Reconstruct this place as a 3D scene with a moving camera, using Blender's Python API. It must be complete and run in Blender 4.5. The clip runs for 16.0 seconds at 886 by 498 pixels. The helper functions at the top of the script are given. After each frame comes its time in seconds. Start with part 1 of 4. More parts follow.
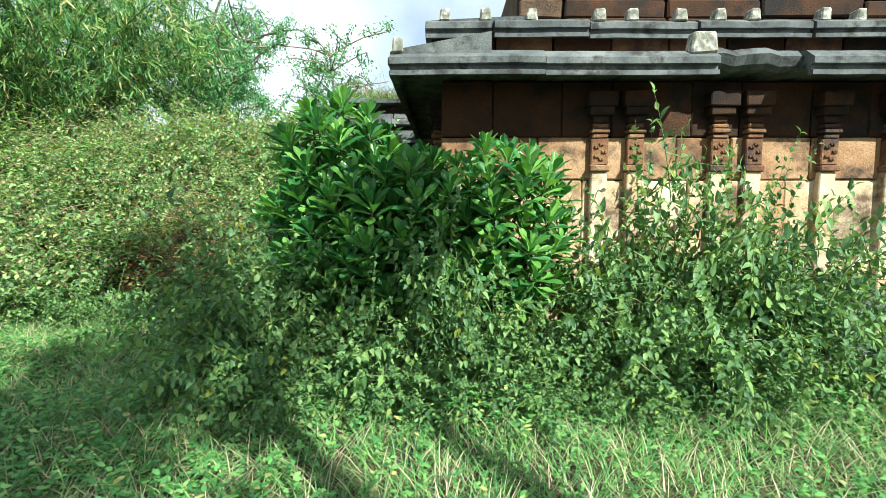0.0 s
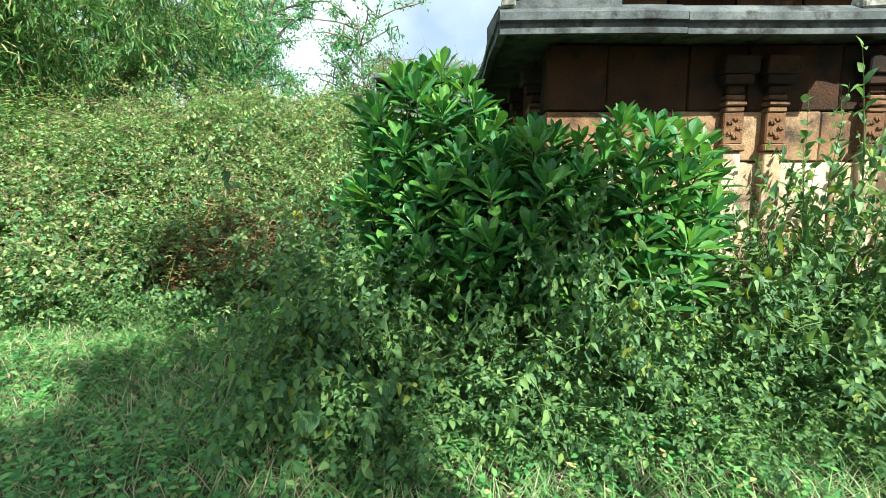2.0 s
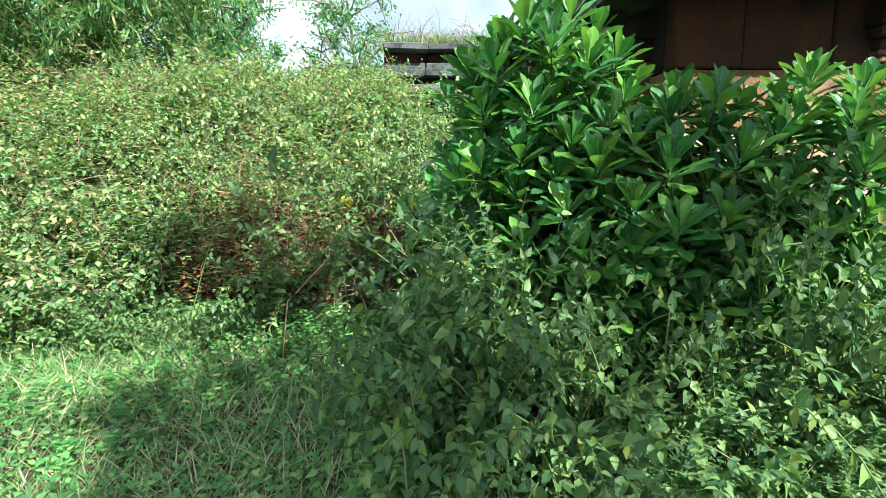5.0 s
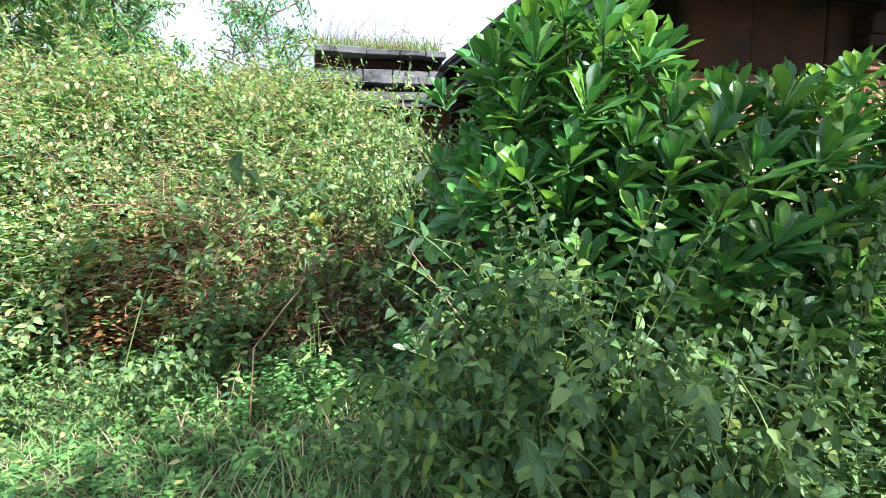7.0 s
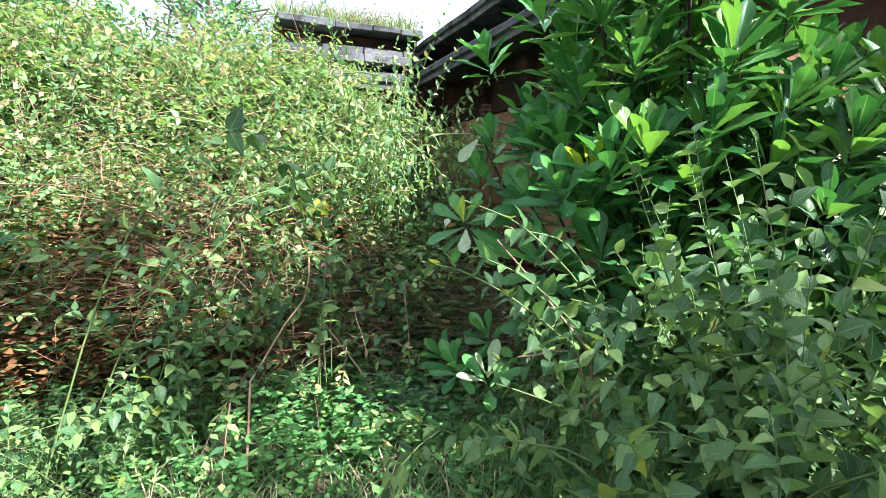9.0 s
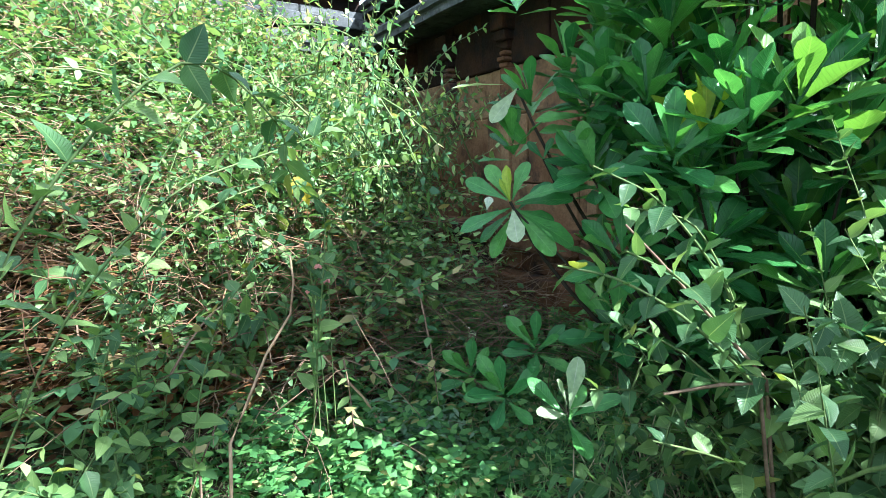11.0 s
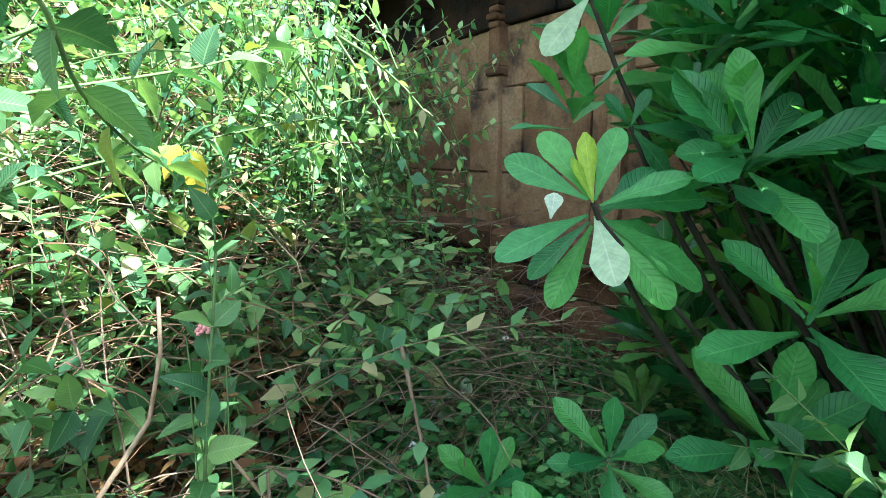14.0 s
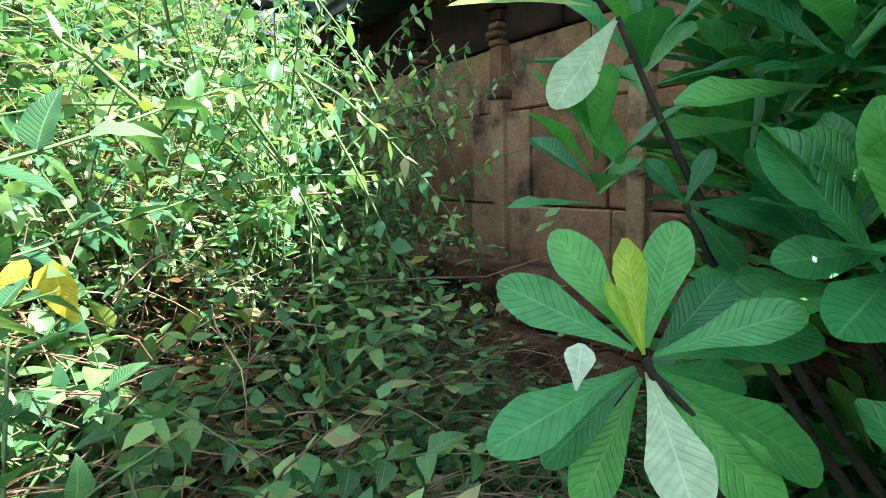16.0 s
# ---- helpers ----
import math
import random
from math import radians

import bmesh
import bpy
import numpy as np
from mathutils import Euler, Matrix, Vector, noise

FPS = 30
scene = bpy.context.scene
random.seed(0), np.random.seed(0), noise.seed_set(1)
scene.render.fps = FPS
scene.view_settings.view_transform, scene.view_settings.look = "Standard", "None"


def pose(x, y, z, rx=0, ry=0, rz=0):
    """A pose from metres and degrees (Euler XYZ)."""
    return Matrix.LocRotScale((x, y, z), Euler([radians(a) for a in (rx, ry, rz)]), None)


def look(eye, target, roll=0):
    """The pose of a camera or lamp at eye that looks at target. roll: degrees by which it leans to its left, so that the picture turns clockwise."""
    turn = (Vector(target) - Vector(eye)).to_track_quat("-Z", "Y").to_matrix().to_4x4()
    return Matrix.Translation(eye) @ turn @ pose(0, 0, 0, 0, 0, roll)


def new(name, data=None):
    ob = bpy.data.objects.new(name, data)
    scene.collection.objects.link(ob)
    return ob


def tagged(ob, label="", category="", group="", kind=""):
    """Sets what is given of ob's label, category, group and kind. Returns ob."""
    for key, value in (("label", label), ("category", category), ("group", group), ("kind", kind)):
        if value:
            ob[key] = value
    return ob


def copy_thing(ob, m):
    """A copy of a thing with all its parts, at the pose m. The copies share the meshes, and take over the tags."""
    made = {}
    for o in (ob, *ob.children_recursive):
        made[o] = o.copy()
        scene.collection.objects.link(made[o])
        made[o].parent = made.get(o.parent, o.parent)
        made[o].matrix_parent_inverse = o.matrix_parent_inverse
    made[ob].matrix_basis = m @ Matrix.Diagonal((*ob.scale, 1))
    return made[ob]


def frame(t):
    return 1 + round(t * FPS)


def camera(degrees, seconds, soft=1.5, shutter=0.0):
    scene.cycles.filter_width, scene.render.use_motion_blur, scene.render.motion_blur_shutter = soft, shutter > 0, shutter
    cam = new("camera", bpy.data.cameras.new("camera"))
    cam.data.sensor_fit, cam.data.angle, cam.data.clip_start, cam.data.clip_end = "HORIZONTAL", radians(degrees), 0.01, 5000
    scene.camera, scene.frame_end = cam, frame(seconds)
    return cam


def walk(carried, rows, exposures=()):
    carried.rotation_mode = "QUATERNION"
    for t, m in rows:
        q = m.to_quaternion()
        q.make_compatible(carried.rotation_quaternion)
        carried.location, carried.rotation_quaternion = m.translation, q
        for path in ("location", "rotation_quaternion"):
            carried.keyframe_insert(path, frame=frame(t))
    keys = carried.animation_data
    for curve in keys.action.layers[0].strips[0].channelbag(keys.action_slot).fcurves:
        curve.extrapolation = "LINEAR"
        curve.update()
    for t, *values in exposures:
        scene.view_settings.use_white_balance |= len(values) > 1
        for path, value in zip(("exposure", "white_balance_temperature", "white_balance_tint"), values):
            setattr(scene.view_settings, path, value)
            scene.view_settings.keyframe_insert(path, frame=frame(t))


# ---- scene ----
cam = camera(83.7, 16.0, soft=0.5)
PATH = [
    (0, (0.0, 0.0, 1.55), (0.0, 1.991, 1.358), -0.0),
    (0.5, (-0.206, 0.261, 1.555), (-0.205, 2.248, 1.331), -0.3),
    (1, (-0.381, 0.435, 1.556), (-0.404, 2.42, 1.32), -0.4),
    (1.5, (-0.632, 0.602, 1.557), (-0.666, 2.587, 1.313), -0.1),
    (2, (-0.881, 0.687, 1.559), (-0.883, 2.671, 1.304), -0.0),
    (2.5, (-1.037, 0.806, 1.549), (-1.037, 2.789, 1.289), -0.5),
    (3, (-1.23, 0.995, 1.539), (-1.218, 2.975, 1.252), -1.2),
    (3.5, (-1.341, 1.118, 1.531), (-1.293, 3.095, 1.236), -1.4),
    (4, (-1.533, 1.244, 1.497), (-1.478, 3.22, 1.191), -1.6),
    (4.2, (-1.631, 1.309, 1.494), (-1.559, 3.284, 1.182), -1.4),
    (6.3, (-2.284, 1.887, 1.468), (-1.944, 3.836, 1.175), -1.5),
    (6.5, (-2.334, 1.962, 1.453), (-1.962, 3.905, 1.159), -1.5),
    (7, (-2.517, 2.229, 1.465), (-1.961, 4.134, 1.217), -1.5),
    (7.5, (-2.668, 2.421, 1.444), (-2.019, 4.303, 1.254), -1.2),
    (8, (-2.743, 2.68, 1.414), (-2.015, 4.533, 1.218), -1.0),
    (8.5, (-2.799, 2.843, 1.397), (-2.053, 4.684, 1.167), -0.7),
    (9, (-2.879, 3.074, 1.377), (-2.076, 4.888, 1.123), -0.5),
    (9.5, (-3.029, 3.314, 1.406), (-2.109, 5.072, 1.154), -0.7),
    (10, (-3.082, 3.492, 1.366), (-2.104, 5.214, 1.093), -0.4),
    (10.2, (-3.068, 3.574, 1.362), (-2.062, 5.276, 1.062), -0.7),
    (12.3, (-2.872, 4.092, 1.282), (-1.761, 5.717, 0.926), -1.6),
    (12.5, (-2.841, 4.156, 1.278), (-1.7, 5.759, 0.915), -1.3),
    (13, (-2.732, 4.32, 1.282), (-1.541, 5.883, 0.908), -1.0),
    (13.5, (-2.66, 4.413, 1.324), (-1.484, 5.986, 0.947), -0.5),
    (14, (-2.613, 4.616, 1.291), (-1.411, 6.17, 0.916), -0.0),
    (14.5, (-2.577, 4.747, 1.293), (-1.298, 6.23, 0.888), 0.0),
    (15, (-2.499, 4.81, 1.326), (-1.215, 6.287, 0.914), -0.8),
    (15.5, (-2.406, 4.847, 1.387), (-1.18, 6.375, 0.985), -1.5),
    (16, (-2.332, 4.868, 1.419), (-1.167, 6.461, 1.093), -2.2),
]
walk(cam, [(t, look(eye, target, roll)) for t, eye, target, roll in PATH],
     [(0, 1.42, 6050, 0), (4, 1.55, 5950, 2), (7, 1.92, 5900, 22), (10, 2.2, 5700, 19), (12.5, 2.4, 5050, 4), (14.6, 2.75, 5400, 6), (16, 2.48, 5450, 4)])

# ---------------------------------------------------------------- world, sun
SUN_DIR = Vector((0.50, -0.75, 0.80)).normalized()
world = bpy.data.worlds.new("sky")
scene.world = world
world.use_nodes = True
wn, wl = world.node_tree.nodes, world.node_tree.links
wn.clear()
sky = wn.new("ShaderNodeTexSky")
sky.sky_type = "NISHITA"
sky.sun_disc = False
sky.sun_elevation = math.asin(SUN_DIR.z)
sky.sun_rotation = math.atan2(SUN_DIR.x, SUN_DIR.y)
sky.dust_density = 0.6
sky_co = wn.new("ShaderNodeTexCoord")
cloud = wn.new("ShaderNodeTexNoise")
cloud.inputs["Scale"].default_value = 2.6
cloud.inputs["Detail"].default_value = 6
cloud_ramp = wn.new("ShaderNodeValToRGB")
cloud_ramp.color_ramp.elements[0].position = 0.36
cloud_ramp.color_ramp.elements[0].color = (0.35, 0.35, 0.35, 1)
cloud_ramp.color_ramp.elements[1].position = 0.60
cloud_mix = wn.new("ShaderNodeMixRGB")
cloud_mix.inputs[2].default_value = (9.0, 9.5, 10.0, 1)
back = wn.new("ShaderNodeBackground")
back.inputs["Strength"].default_value = 0.052
wout = wn.new("ShaderNodeOutputWorld")
wl.new(sky_co.outputs["Generated"], cloud.inputs["Vector"])
wl.new(cloud.outputs["Fac"], cloud_ramp.inputs["Fac"])
wl.new(cloud_ramp.outputs["Color"], cloud_mix.inputs[0])
wl.new(sky.outputs["Color"], cloud_mix.inputs[1])
wl.new(cloud_mix.outputs["Color"], back.inputs["Color"])
wl.new(back.outputs["Background"], wout.inputs["Surface"])
sun_data = bpy.data.lights.new("sun", "SUN")
sun_data.energy = 5.0
sun_data.angle = radians(0.6)
sun_data.color = (1.0, 0.95, 0.86)
sun = new("sun", sun_data)
sun.matrix_world = look(SUN_DIR * 40, (0, 0, 0))


# ---------------------------------------------------------------- materials
def mat_base(name):
    m = bpy.data.materials.new(name)
    m.use_nodes = True
    nt = m.node_tree
    nt.nodes.clear()
    return m, nt, nt.nodes.new("ShaderNodeOutputMaterial")


def ramp(nt, stops):
    r = nt.nodes.new("ShaderNodeValToRGB")
    e = r.color_ramp.elements
    while len(e) < len(stops):
        e.new(0.5)
    for k, (p, c) in enumerate(stops):
        e[k].position = p
        e[k].color = (*c, 1)
    return r


def noise_tex(nt, scale, detail=5, rough=0.6, coord="Object"):
    co = nt.nodes.new("ShaderNodeTexCoord")
    n = nt.nodes.new("ShaderNodeTexNoise")
    n.inputs["Scale"].default_value = scale
    n.inputs["Detail"].default_value = detail
    n.inputs["Roughness"].default_value = rough
    nt.links.new(co.outputs[coord], n.inputs["Vector"])
    return n


def leaf_mat(name, dark, mid, light, rough=0.45, thin=0.3, island=True, veins=0.0, odd=None, odd_share=0.05):
    """Leaf tissue: colour by leaf, blotches, gloss, and light through the blade."""
    m, nt, out = mat_base(name)
    L = nt.links
    if island:
        src = nt.nodes.new("ShaderNodeNewGeometry").outputs["Random Per Island"]
    else:
        src = nt.nodes.new("ShaderNodeObjectInfo").outputs["Random"]
    stops = [(0.0, dark), (0.45, mid), (0.9, light)]
    if odd:
        stops = [(0.0, dark), (0.45, mid), (0.97 - odd_share, light), (1.0 - odd_share, odd)]
    r = ramp(nt, stops)
    L.new(src, r.inputs["Fac"])
    n = noise_tex(nt, 9.0, 4)
    mul = nt.nodes.new("ShaderNodeMixRGB")
    mul.blend_type = "MULTIPLY"
    mul.inputs[0].default_value = 0.7
    r2 = ramp(nt, [(0.3, (0.62, 0.66, 0.6)), (0.7, (1.15, 1.12, 1.0))])
    L.new(n.outputs["Fac"], r2.inputs["Fac"])
    L.new(r.outputs["Color"], mul.inputs[1])
    L.new(r2.outputs["Color"], mul.inputs[2])
    col = mul.outputs["Color"]
    b = nt.nodes.new("ShaderNodeBsdfPrincipled")
    b.inputs["Roughness"].default_value = rough
    b.inputs["Specular IOR Level"].default_value = 0.4
    t = nt.nodes.new("ShaderNodeBsdfTranslucent")
    if veins:
        co = nt.nodes.new("ShaderNodeTexCoord")
        sep = nt.nodes.new("ShaderNodeSeparateXYZ")
        L.new(co.outputs["UV"], sep.inputs[0])

        def mth(op, a, c=None):
            k = nt.nodes.new("ShaderNodeMath")
            k.operation = op
            for i, v in enumerate((a, c)):
                if v is None:
                    continue
                if isinstance(v, (int, float)):
                    k.inputs[i].default_value = v
                else:
                    L.new(v, k.inputs[i])
            return k.outputs[0]

        side = mth("ABSOLUTE", mth("SUBTRACT", sep.outputs[0], 0.5))
        wave = mth("SINE", mth("MULTIPLY", mth("SUBTRACT", sep.outputs[1], mth("MULTIPLY", side, 0.34)), 92.0))
        wave = mth("POWER", mth("MAXIMUM", wave, 0.0), 3.0)
        rib = mth("LESS_THAN", side, 0.022)
        both = mth("MAXIMUM", mth("MULTIPLY", wave, 0.45), rib)
        mix = nt.nodes.new("ShaderNodeMixRGB")
        mix.inputs[2].default_value = (light[0] * 1.7, light[1] * 1.35, light[2] * 1.8, 1)
        L.new(mth("MULTIPLY", rib, veins), mix.inputs[0])
        dim = nt.nodes.new("ShaderNodeMixRGB")
        dim.inputs[2].default_value = (dark[0] * 0.7, dark[1] * 0.7, dark[2] * 0.7, 1)
        L.new(mth("MULTIPLY", wave, veins * 0.3), dim.inputs[0])
        L.new(col, dim.inputs[1])
        L.new(dim.outputs["Color"], mix.inputs[1])
        col = mix.outputs["Color"]
        bp = nt.nodes.new("ShaderNodeBump")
        bp.invert = True
        bp.inputs["Strength"].default_value = 0.6
        bp.inputs["Distance"].default_value = 0.003
        L.new(both, bp.inputs["Height"])
        L.new(bp.outputs["Normal"], b.inputs["Normal"])
    else:
        wn_ = noise_tex(nt, 130.0, 2)
        wb = nt.nodes.new("ShaderNodeBump")
        wb.inputs["Strength"].default_value = 0.45
        wb.inputs["Distance"].default_value = 0.004
        L.new(wn_.outputs["Fac"], wb.inputs["Height"])
        L.new(wb.outputs["Normal"], b.inputs["Normal"])
    L.new(col, b.inputs["Base Color"])
    bright = nt.nodes.new("ShaderNodeMixRGB")
    bright.blend_type = "MULTIPLY"
    bright.inputs[0].default_value = 1.0
    bright.inputs[2].default_value = (1.4, 1.4, 0.75, 1)
    L.new(col, bright.inputs[1])
    L.new(bright.outputs["Color"], t.inputs["Color"])
    s = nt.nodes.new("ShaderNodeMixShader")
    s.inputs[0].default_value = thin
    L.new(b.outputs[0], s.inputs[1])
    L.new(t.outputs[0], s.inputs[2])
    L.new(s.outputs[0], out.inputs["Surface"])
    return m


def rough_mat(name, stops, scale, fine=60.0, rough=0.9, bump=0.6, dist=0.01, stain=None, stain_scale=2.0, island=0.0):
    """Stone, soil, bark: two scales of noise, stains, relief."""
    m, nt, out = mat_base(name)
    L = nt.links
    a = noise_tex(nt, scale, 6, 0.65)
    f = noise_tex(nt, fine, 4, 0.7)
    r = ramp(nt, stops)
    fac = a.outputs["Fac"]
    if island:
        g = nt.nodes.new("ShaderNodeObjectInfo")
        mm = nt.nodes.new("ShaderNodeMath")
        mm.operation = "MULTIPLY_ADD"
        mm.inputs[1].default_value = island
        L.new(g.outputs["Random"], mm.inputs[0])
        L.new(a.outputs["Fac"], mm.inputs[2])
        sub = nt.nodes.new("ShaderNodeMath")
        sub.operation = "SUBTRACT"
        sub.inputs[1].default_value = island / 2
        L.new(mm.outputs[0], sub.inputs[0])
        fac = sub.outputs[0]
    L.new(fac, r.inputs["Fac"])
    r2 = ramp(nt, [(0.25, (0.6, 0.6, 0.6)), (0.75, (1.25, 1.25, 1.25))])
    L.new(f.outputs["Fac"], r2.inputs["Fac"])
    mul = nt.nodes.new("ShaderNodeMixRGB")
    mul.blend_type = "MULTIPLY"
    mul.inputs[0].default_value = 0.8
    L.new(r.outputs["Color"], mul.inputs[1])
    L.new(r2.outputs["Color"], mul.inputs[2])
    col = mul.outputs["Color"]
    if stain:
        sn = noise_tex(nt, stain_scale, 7, 0.7)
        sr = ramp(nt, [(0.50, (0, 0, 0)), (0.62, (1, 1, 1))])
        L.new(sn.outputs["Fac"], sr.inputs["Fac"])
        mx = nt.nodes.new("ShaderNodeMixRGB")
        mx.inputs[2].default_value = (*stain, 1)
        L.new(sr.outputs["Color"], mx.inputs[0])
        L.new(col, mx.inputs[1])
        col = mx.outputs["Color"]
    b = nt.nodes.new("ShaderNodeBsdfPrincipled")
    b.inputs["Roughness"].default_value = rough
    b.inputs["Specular IOR Level"].default_value = 0.25
    L.new(col, b.inputs["Base Color"])
    add = nt.nodes.new("ShaderNodeMath")
    add.operation = "ADD"
    L.new(a.outputs["Fac"], add.inputs[0])
    L.new(f.outputs["Fac"], add.inputs[1])
    bp = nt.nodes.new("ShaderNodeBump")
    bp.inputs["Strength"].default_value = bump
    bp.inputs["Distance"].default_value = dist
    L.new(add.outputs[0], bp.inputs["Height"])
    L.new(bp.outputs["Normal"], b.inputs["Normal"])
    L.new(b.outputs[0], out.inputs["Surface"])
    return m


M_BIG = leaf_mat("broad_leaf", (0.040, 0.165, 0.055), (0.070, 0.250, 0.070), (0.125, 0.350, 0.080), 0.32, 0.3, False, 0.32)
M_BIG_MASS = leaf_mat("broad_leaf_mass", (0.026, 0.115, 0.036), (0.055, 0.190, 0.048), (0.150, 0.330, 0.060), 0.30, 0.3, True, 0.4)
M_YOUNG = leaf_mat("young_leaf", (0.26, 0.40, 0.03), (0.32, 0.46, 0.035), (0.38, 0.5, 0.05), 0.4, 0.4, False, 0.4)
# Pale leaf undersides; also stands in for glare on a few upper faces.
M_PALE = leaf_mat("pale_leaf_back_and_glare", (0.34, 0.47, 0.26), (0.38, 0.5, 0.3), (0.42, 0.53, 0.34), 0.5, 0.3, False, 0.3)
M_YELLOW = leaf_mat("yellow_leaf", (0.48, 0.38, 0.03), (0.55, 0.43, 0.04), (0.60, 0.48, 0.06), 0.5, 0.4, False, 0.3)
M_MIST = leaf_mat("grey_green_weed", (0.16, 0.30, 0.20), (0.24, 0.40, 0.27), (0.34, 0.50, 0.36), 0.5, 0.3)
M_TORN = leaf_mat("torn_pale_leaf", (0.50, 0.58, 0.44), (0.54, 0.62, 0.48), (0.58, 0.66, 0.52), 0.6, 0.3, False, 0.3)
M_LAN = leaf_mat("lantana_leaf", (0.042, 0.115, 0.045), (0.098, 0.208, 0.074), (0.215, 0.345, 0.105), 0.45, 0.3, veins=0.35, odd=(0.258, 0.310, 0.057), odd_share=0.012)
M_THICK = leaf_mat("thicket_leaf", (0.055, 0.154, 0.074), (0.157, 0.309, 0.110), (0.346, 0.493, 0.183), 0.5, 0.38, odd=(0.388, 0.347, 0.171), odd_share=0.08)
M_WEED = leaf_mat("weed_leaf", (0.045, 0.150, 0.050), (0.105, 0.285, 0.082), (0.220, 0.430, 0.130), 0.5, 0.3, odd=(0.416, 0.387, 0.164), odd_share=0.04)
M_GRASS = leaf_mat("grass_blade", (0.069, 0.197, 0.068), (0.140, 0.315, 0.091), (0.278, 0.446, 0.158), 0.5, 0.3, odd=(0.584, 0.473, 0.363), odd_share=0.2)
M_BAMBOO = leaf_mat("bamboo_leaf", (0.025, 0.100, 0.032), (0.070, 0.190, 0.048), (0.200, 0.330, 0.085), 0.5, 0.35, odd=(0.408, 0.378, 0.180), odd_share=0.1)
M_TREE = leaf_mat("tree_leaf", (0.044, 0.182, 0.075), (0.099, 0.286, 0.120), (0.187, 0.403, 0.165), 0.5, 0.35)
M_DRYLEAF = leaf_mat("dry_leaf", (0.07, 0.030, 0.012), (0.17, 0.075, 0.028), (0.30, 0.16, 0.06), 0.8, 0.2)
M_STEM = rough_mat("green_stem", [(0.3, (0.07, 0.13, 0.04)), (0.7, (0.16, 0.22, 0.07))], 14, 80, 0.6, 0.3, 0.002)
M_RUST = rough_mat("rusty_dead_stem", [(0.3, (0.16, 0.075, 0.04)), (0.7, (0.38, 0.23, 0.13))], 10, 90, 0.85, 0.3, 0.002)
M_TWIG = rough_mat("brown_twig", [(0.3, (0.12, 0.075, 0.045)), (0.7, (0.30, 0.21, 0.14))], 14, 90, 0.85, 0.4, 0.002)
M_STRAW = rough_mat("dry_vine", [(0.3, (0.26, 0.16, 0.09)), (0.7, (0.50, 0.36, 0.22))], 10, 90, 0.8, 0.3, 0.002)
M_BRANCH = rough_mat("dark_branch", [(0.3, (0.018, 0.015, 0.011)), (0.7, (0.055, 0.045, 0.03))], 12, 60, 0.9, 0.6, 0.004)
M_BARK = rough_mat("bark", [(0.3, (0.10, 0.08, 0.06)), (0.7, (0.26, 0.22, 0.17))], 8, 50, 0.9, 0.7, 0.01)
M_SOIL = rough_mat("soil", [(0.3, (0.035, 0.028, 0.018)), (0.55, (0.075, 0.06, 0.035)), (0.75, (0.10, 0.10, 0.04))], 3.0, 40, 0.95, 0.8, 0.02)
M_WALL = rough_mat("ochre_sandstone", [(0.28, (0.33, 0.20, 0.10)), (0.5, (0.49, 0.37, 0.23)), (0.72, (0.62, 0.52, 0.37))], 1.7, 45, 0.92, 0.7, 0.012,
                   stain=(0.10, 0.065, 0.04), stain_scale=1.5, island=0.25)
M_RED = rough_mat("red_sandstone", [(0.28, (0.085, 0.040, 0.020)), (0.5, (0.170, 0.085, 0.042)), (0.72, (0.270, 0.165, 0.085))], 3.0, 55, 0.92, 0.8, 0.015,
                  stain=(0.05, 0.035, 0.03), stain_scale=2.6, island=0.2)
M_SLAB = rough_mat("grey_slab", [(0.3, (0.045, 0.050, 0.050)), (0.5, (0.085, 0.095, 0.095)), (0.7, (0.150, 0.160, 0.155))], 3.0, 60, 0.9, 0.7, 0.01,
                   stain=(0.03, 0.03, 0.028), stain_scale=4.0, island=0.15)
M_SIDE = rough_mat("brown_sandstone", [(0.28, (0.15, 0.075, 0.035)), (0.5, (0.27, 0.155, 0.08)), (0.72, (0.38, 0.25, 0.14))], 2.0, 45, 0.92, 0.8, 0.012,
                   stain=(0.06, 0.04, 0.028), stain_scale=1.8, island=0.25)
# Crusted stone, darkened further to carry the shade below the cornices.
M_CRUST_SHADE = rough_mat("black_crust_and_shade", [(0.3, (0.013, 0.009, 0.007)), (0.5, (0.042, 0.021, 0.011)), (0.72, (0.070, 0.030, 0.013))], 2.2, 50, 0.95, 0.8, 0.015,
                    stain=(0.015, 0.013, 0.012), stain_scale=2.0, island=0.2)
M_LICHEN = rough_mat("lichen_stone", [(0.40, (0.12, 0.12, 0.10)), (0.54, (0.26, 0.26, 0.21)), (0.66, (0.6, 0.6, 0.52))], 14.0, 70, 0.9, 0.6, 0.008)
M_CORE = rough_mat("dark_core", [(0.3, (0.05, 0.035, 0.025)), (0.7, (0.16, 0.10, 0.06))], 3.0, 40, 0.95, 0.9, 0.03)
M_PINK = rough_mat("pink_petal", [(0.3, (0.75, 0.25, 0.28)), (0.7, (0.85, 0.42, 0.36))], 30, 90, 0.6, 0.2, 0.002)
M_WHITE = rough_mat("white_petal", [(0.3, (0.72, 0.72, 0.64)), (0.7, (0.85, 0.85, 0.8))], 30, 90, 0.6, 0.2, 0.002)


# ---------------------------------------------------------------- mesh helpers
def part(name, bm, material, parent=None, label="", kind=""):
    me = bpy.data.meshes.new(name)
    bm.to_mesh(me)
    bm.free()
    me.materials.append(material)
    ob = new(name, me)
    ob.parent = parent
    return tagged(ob, label=label, kind=kind)


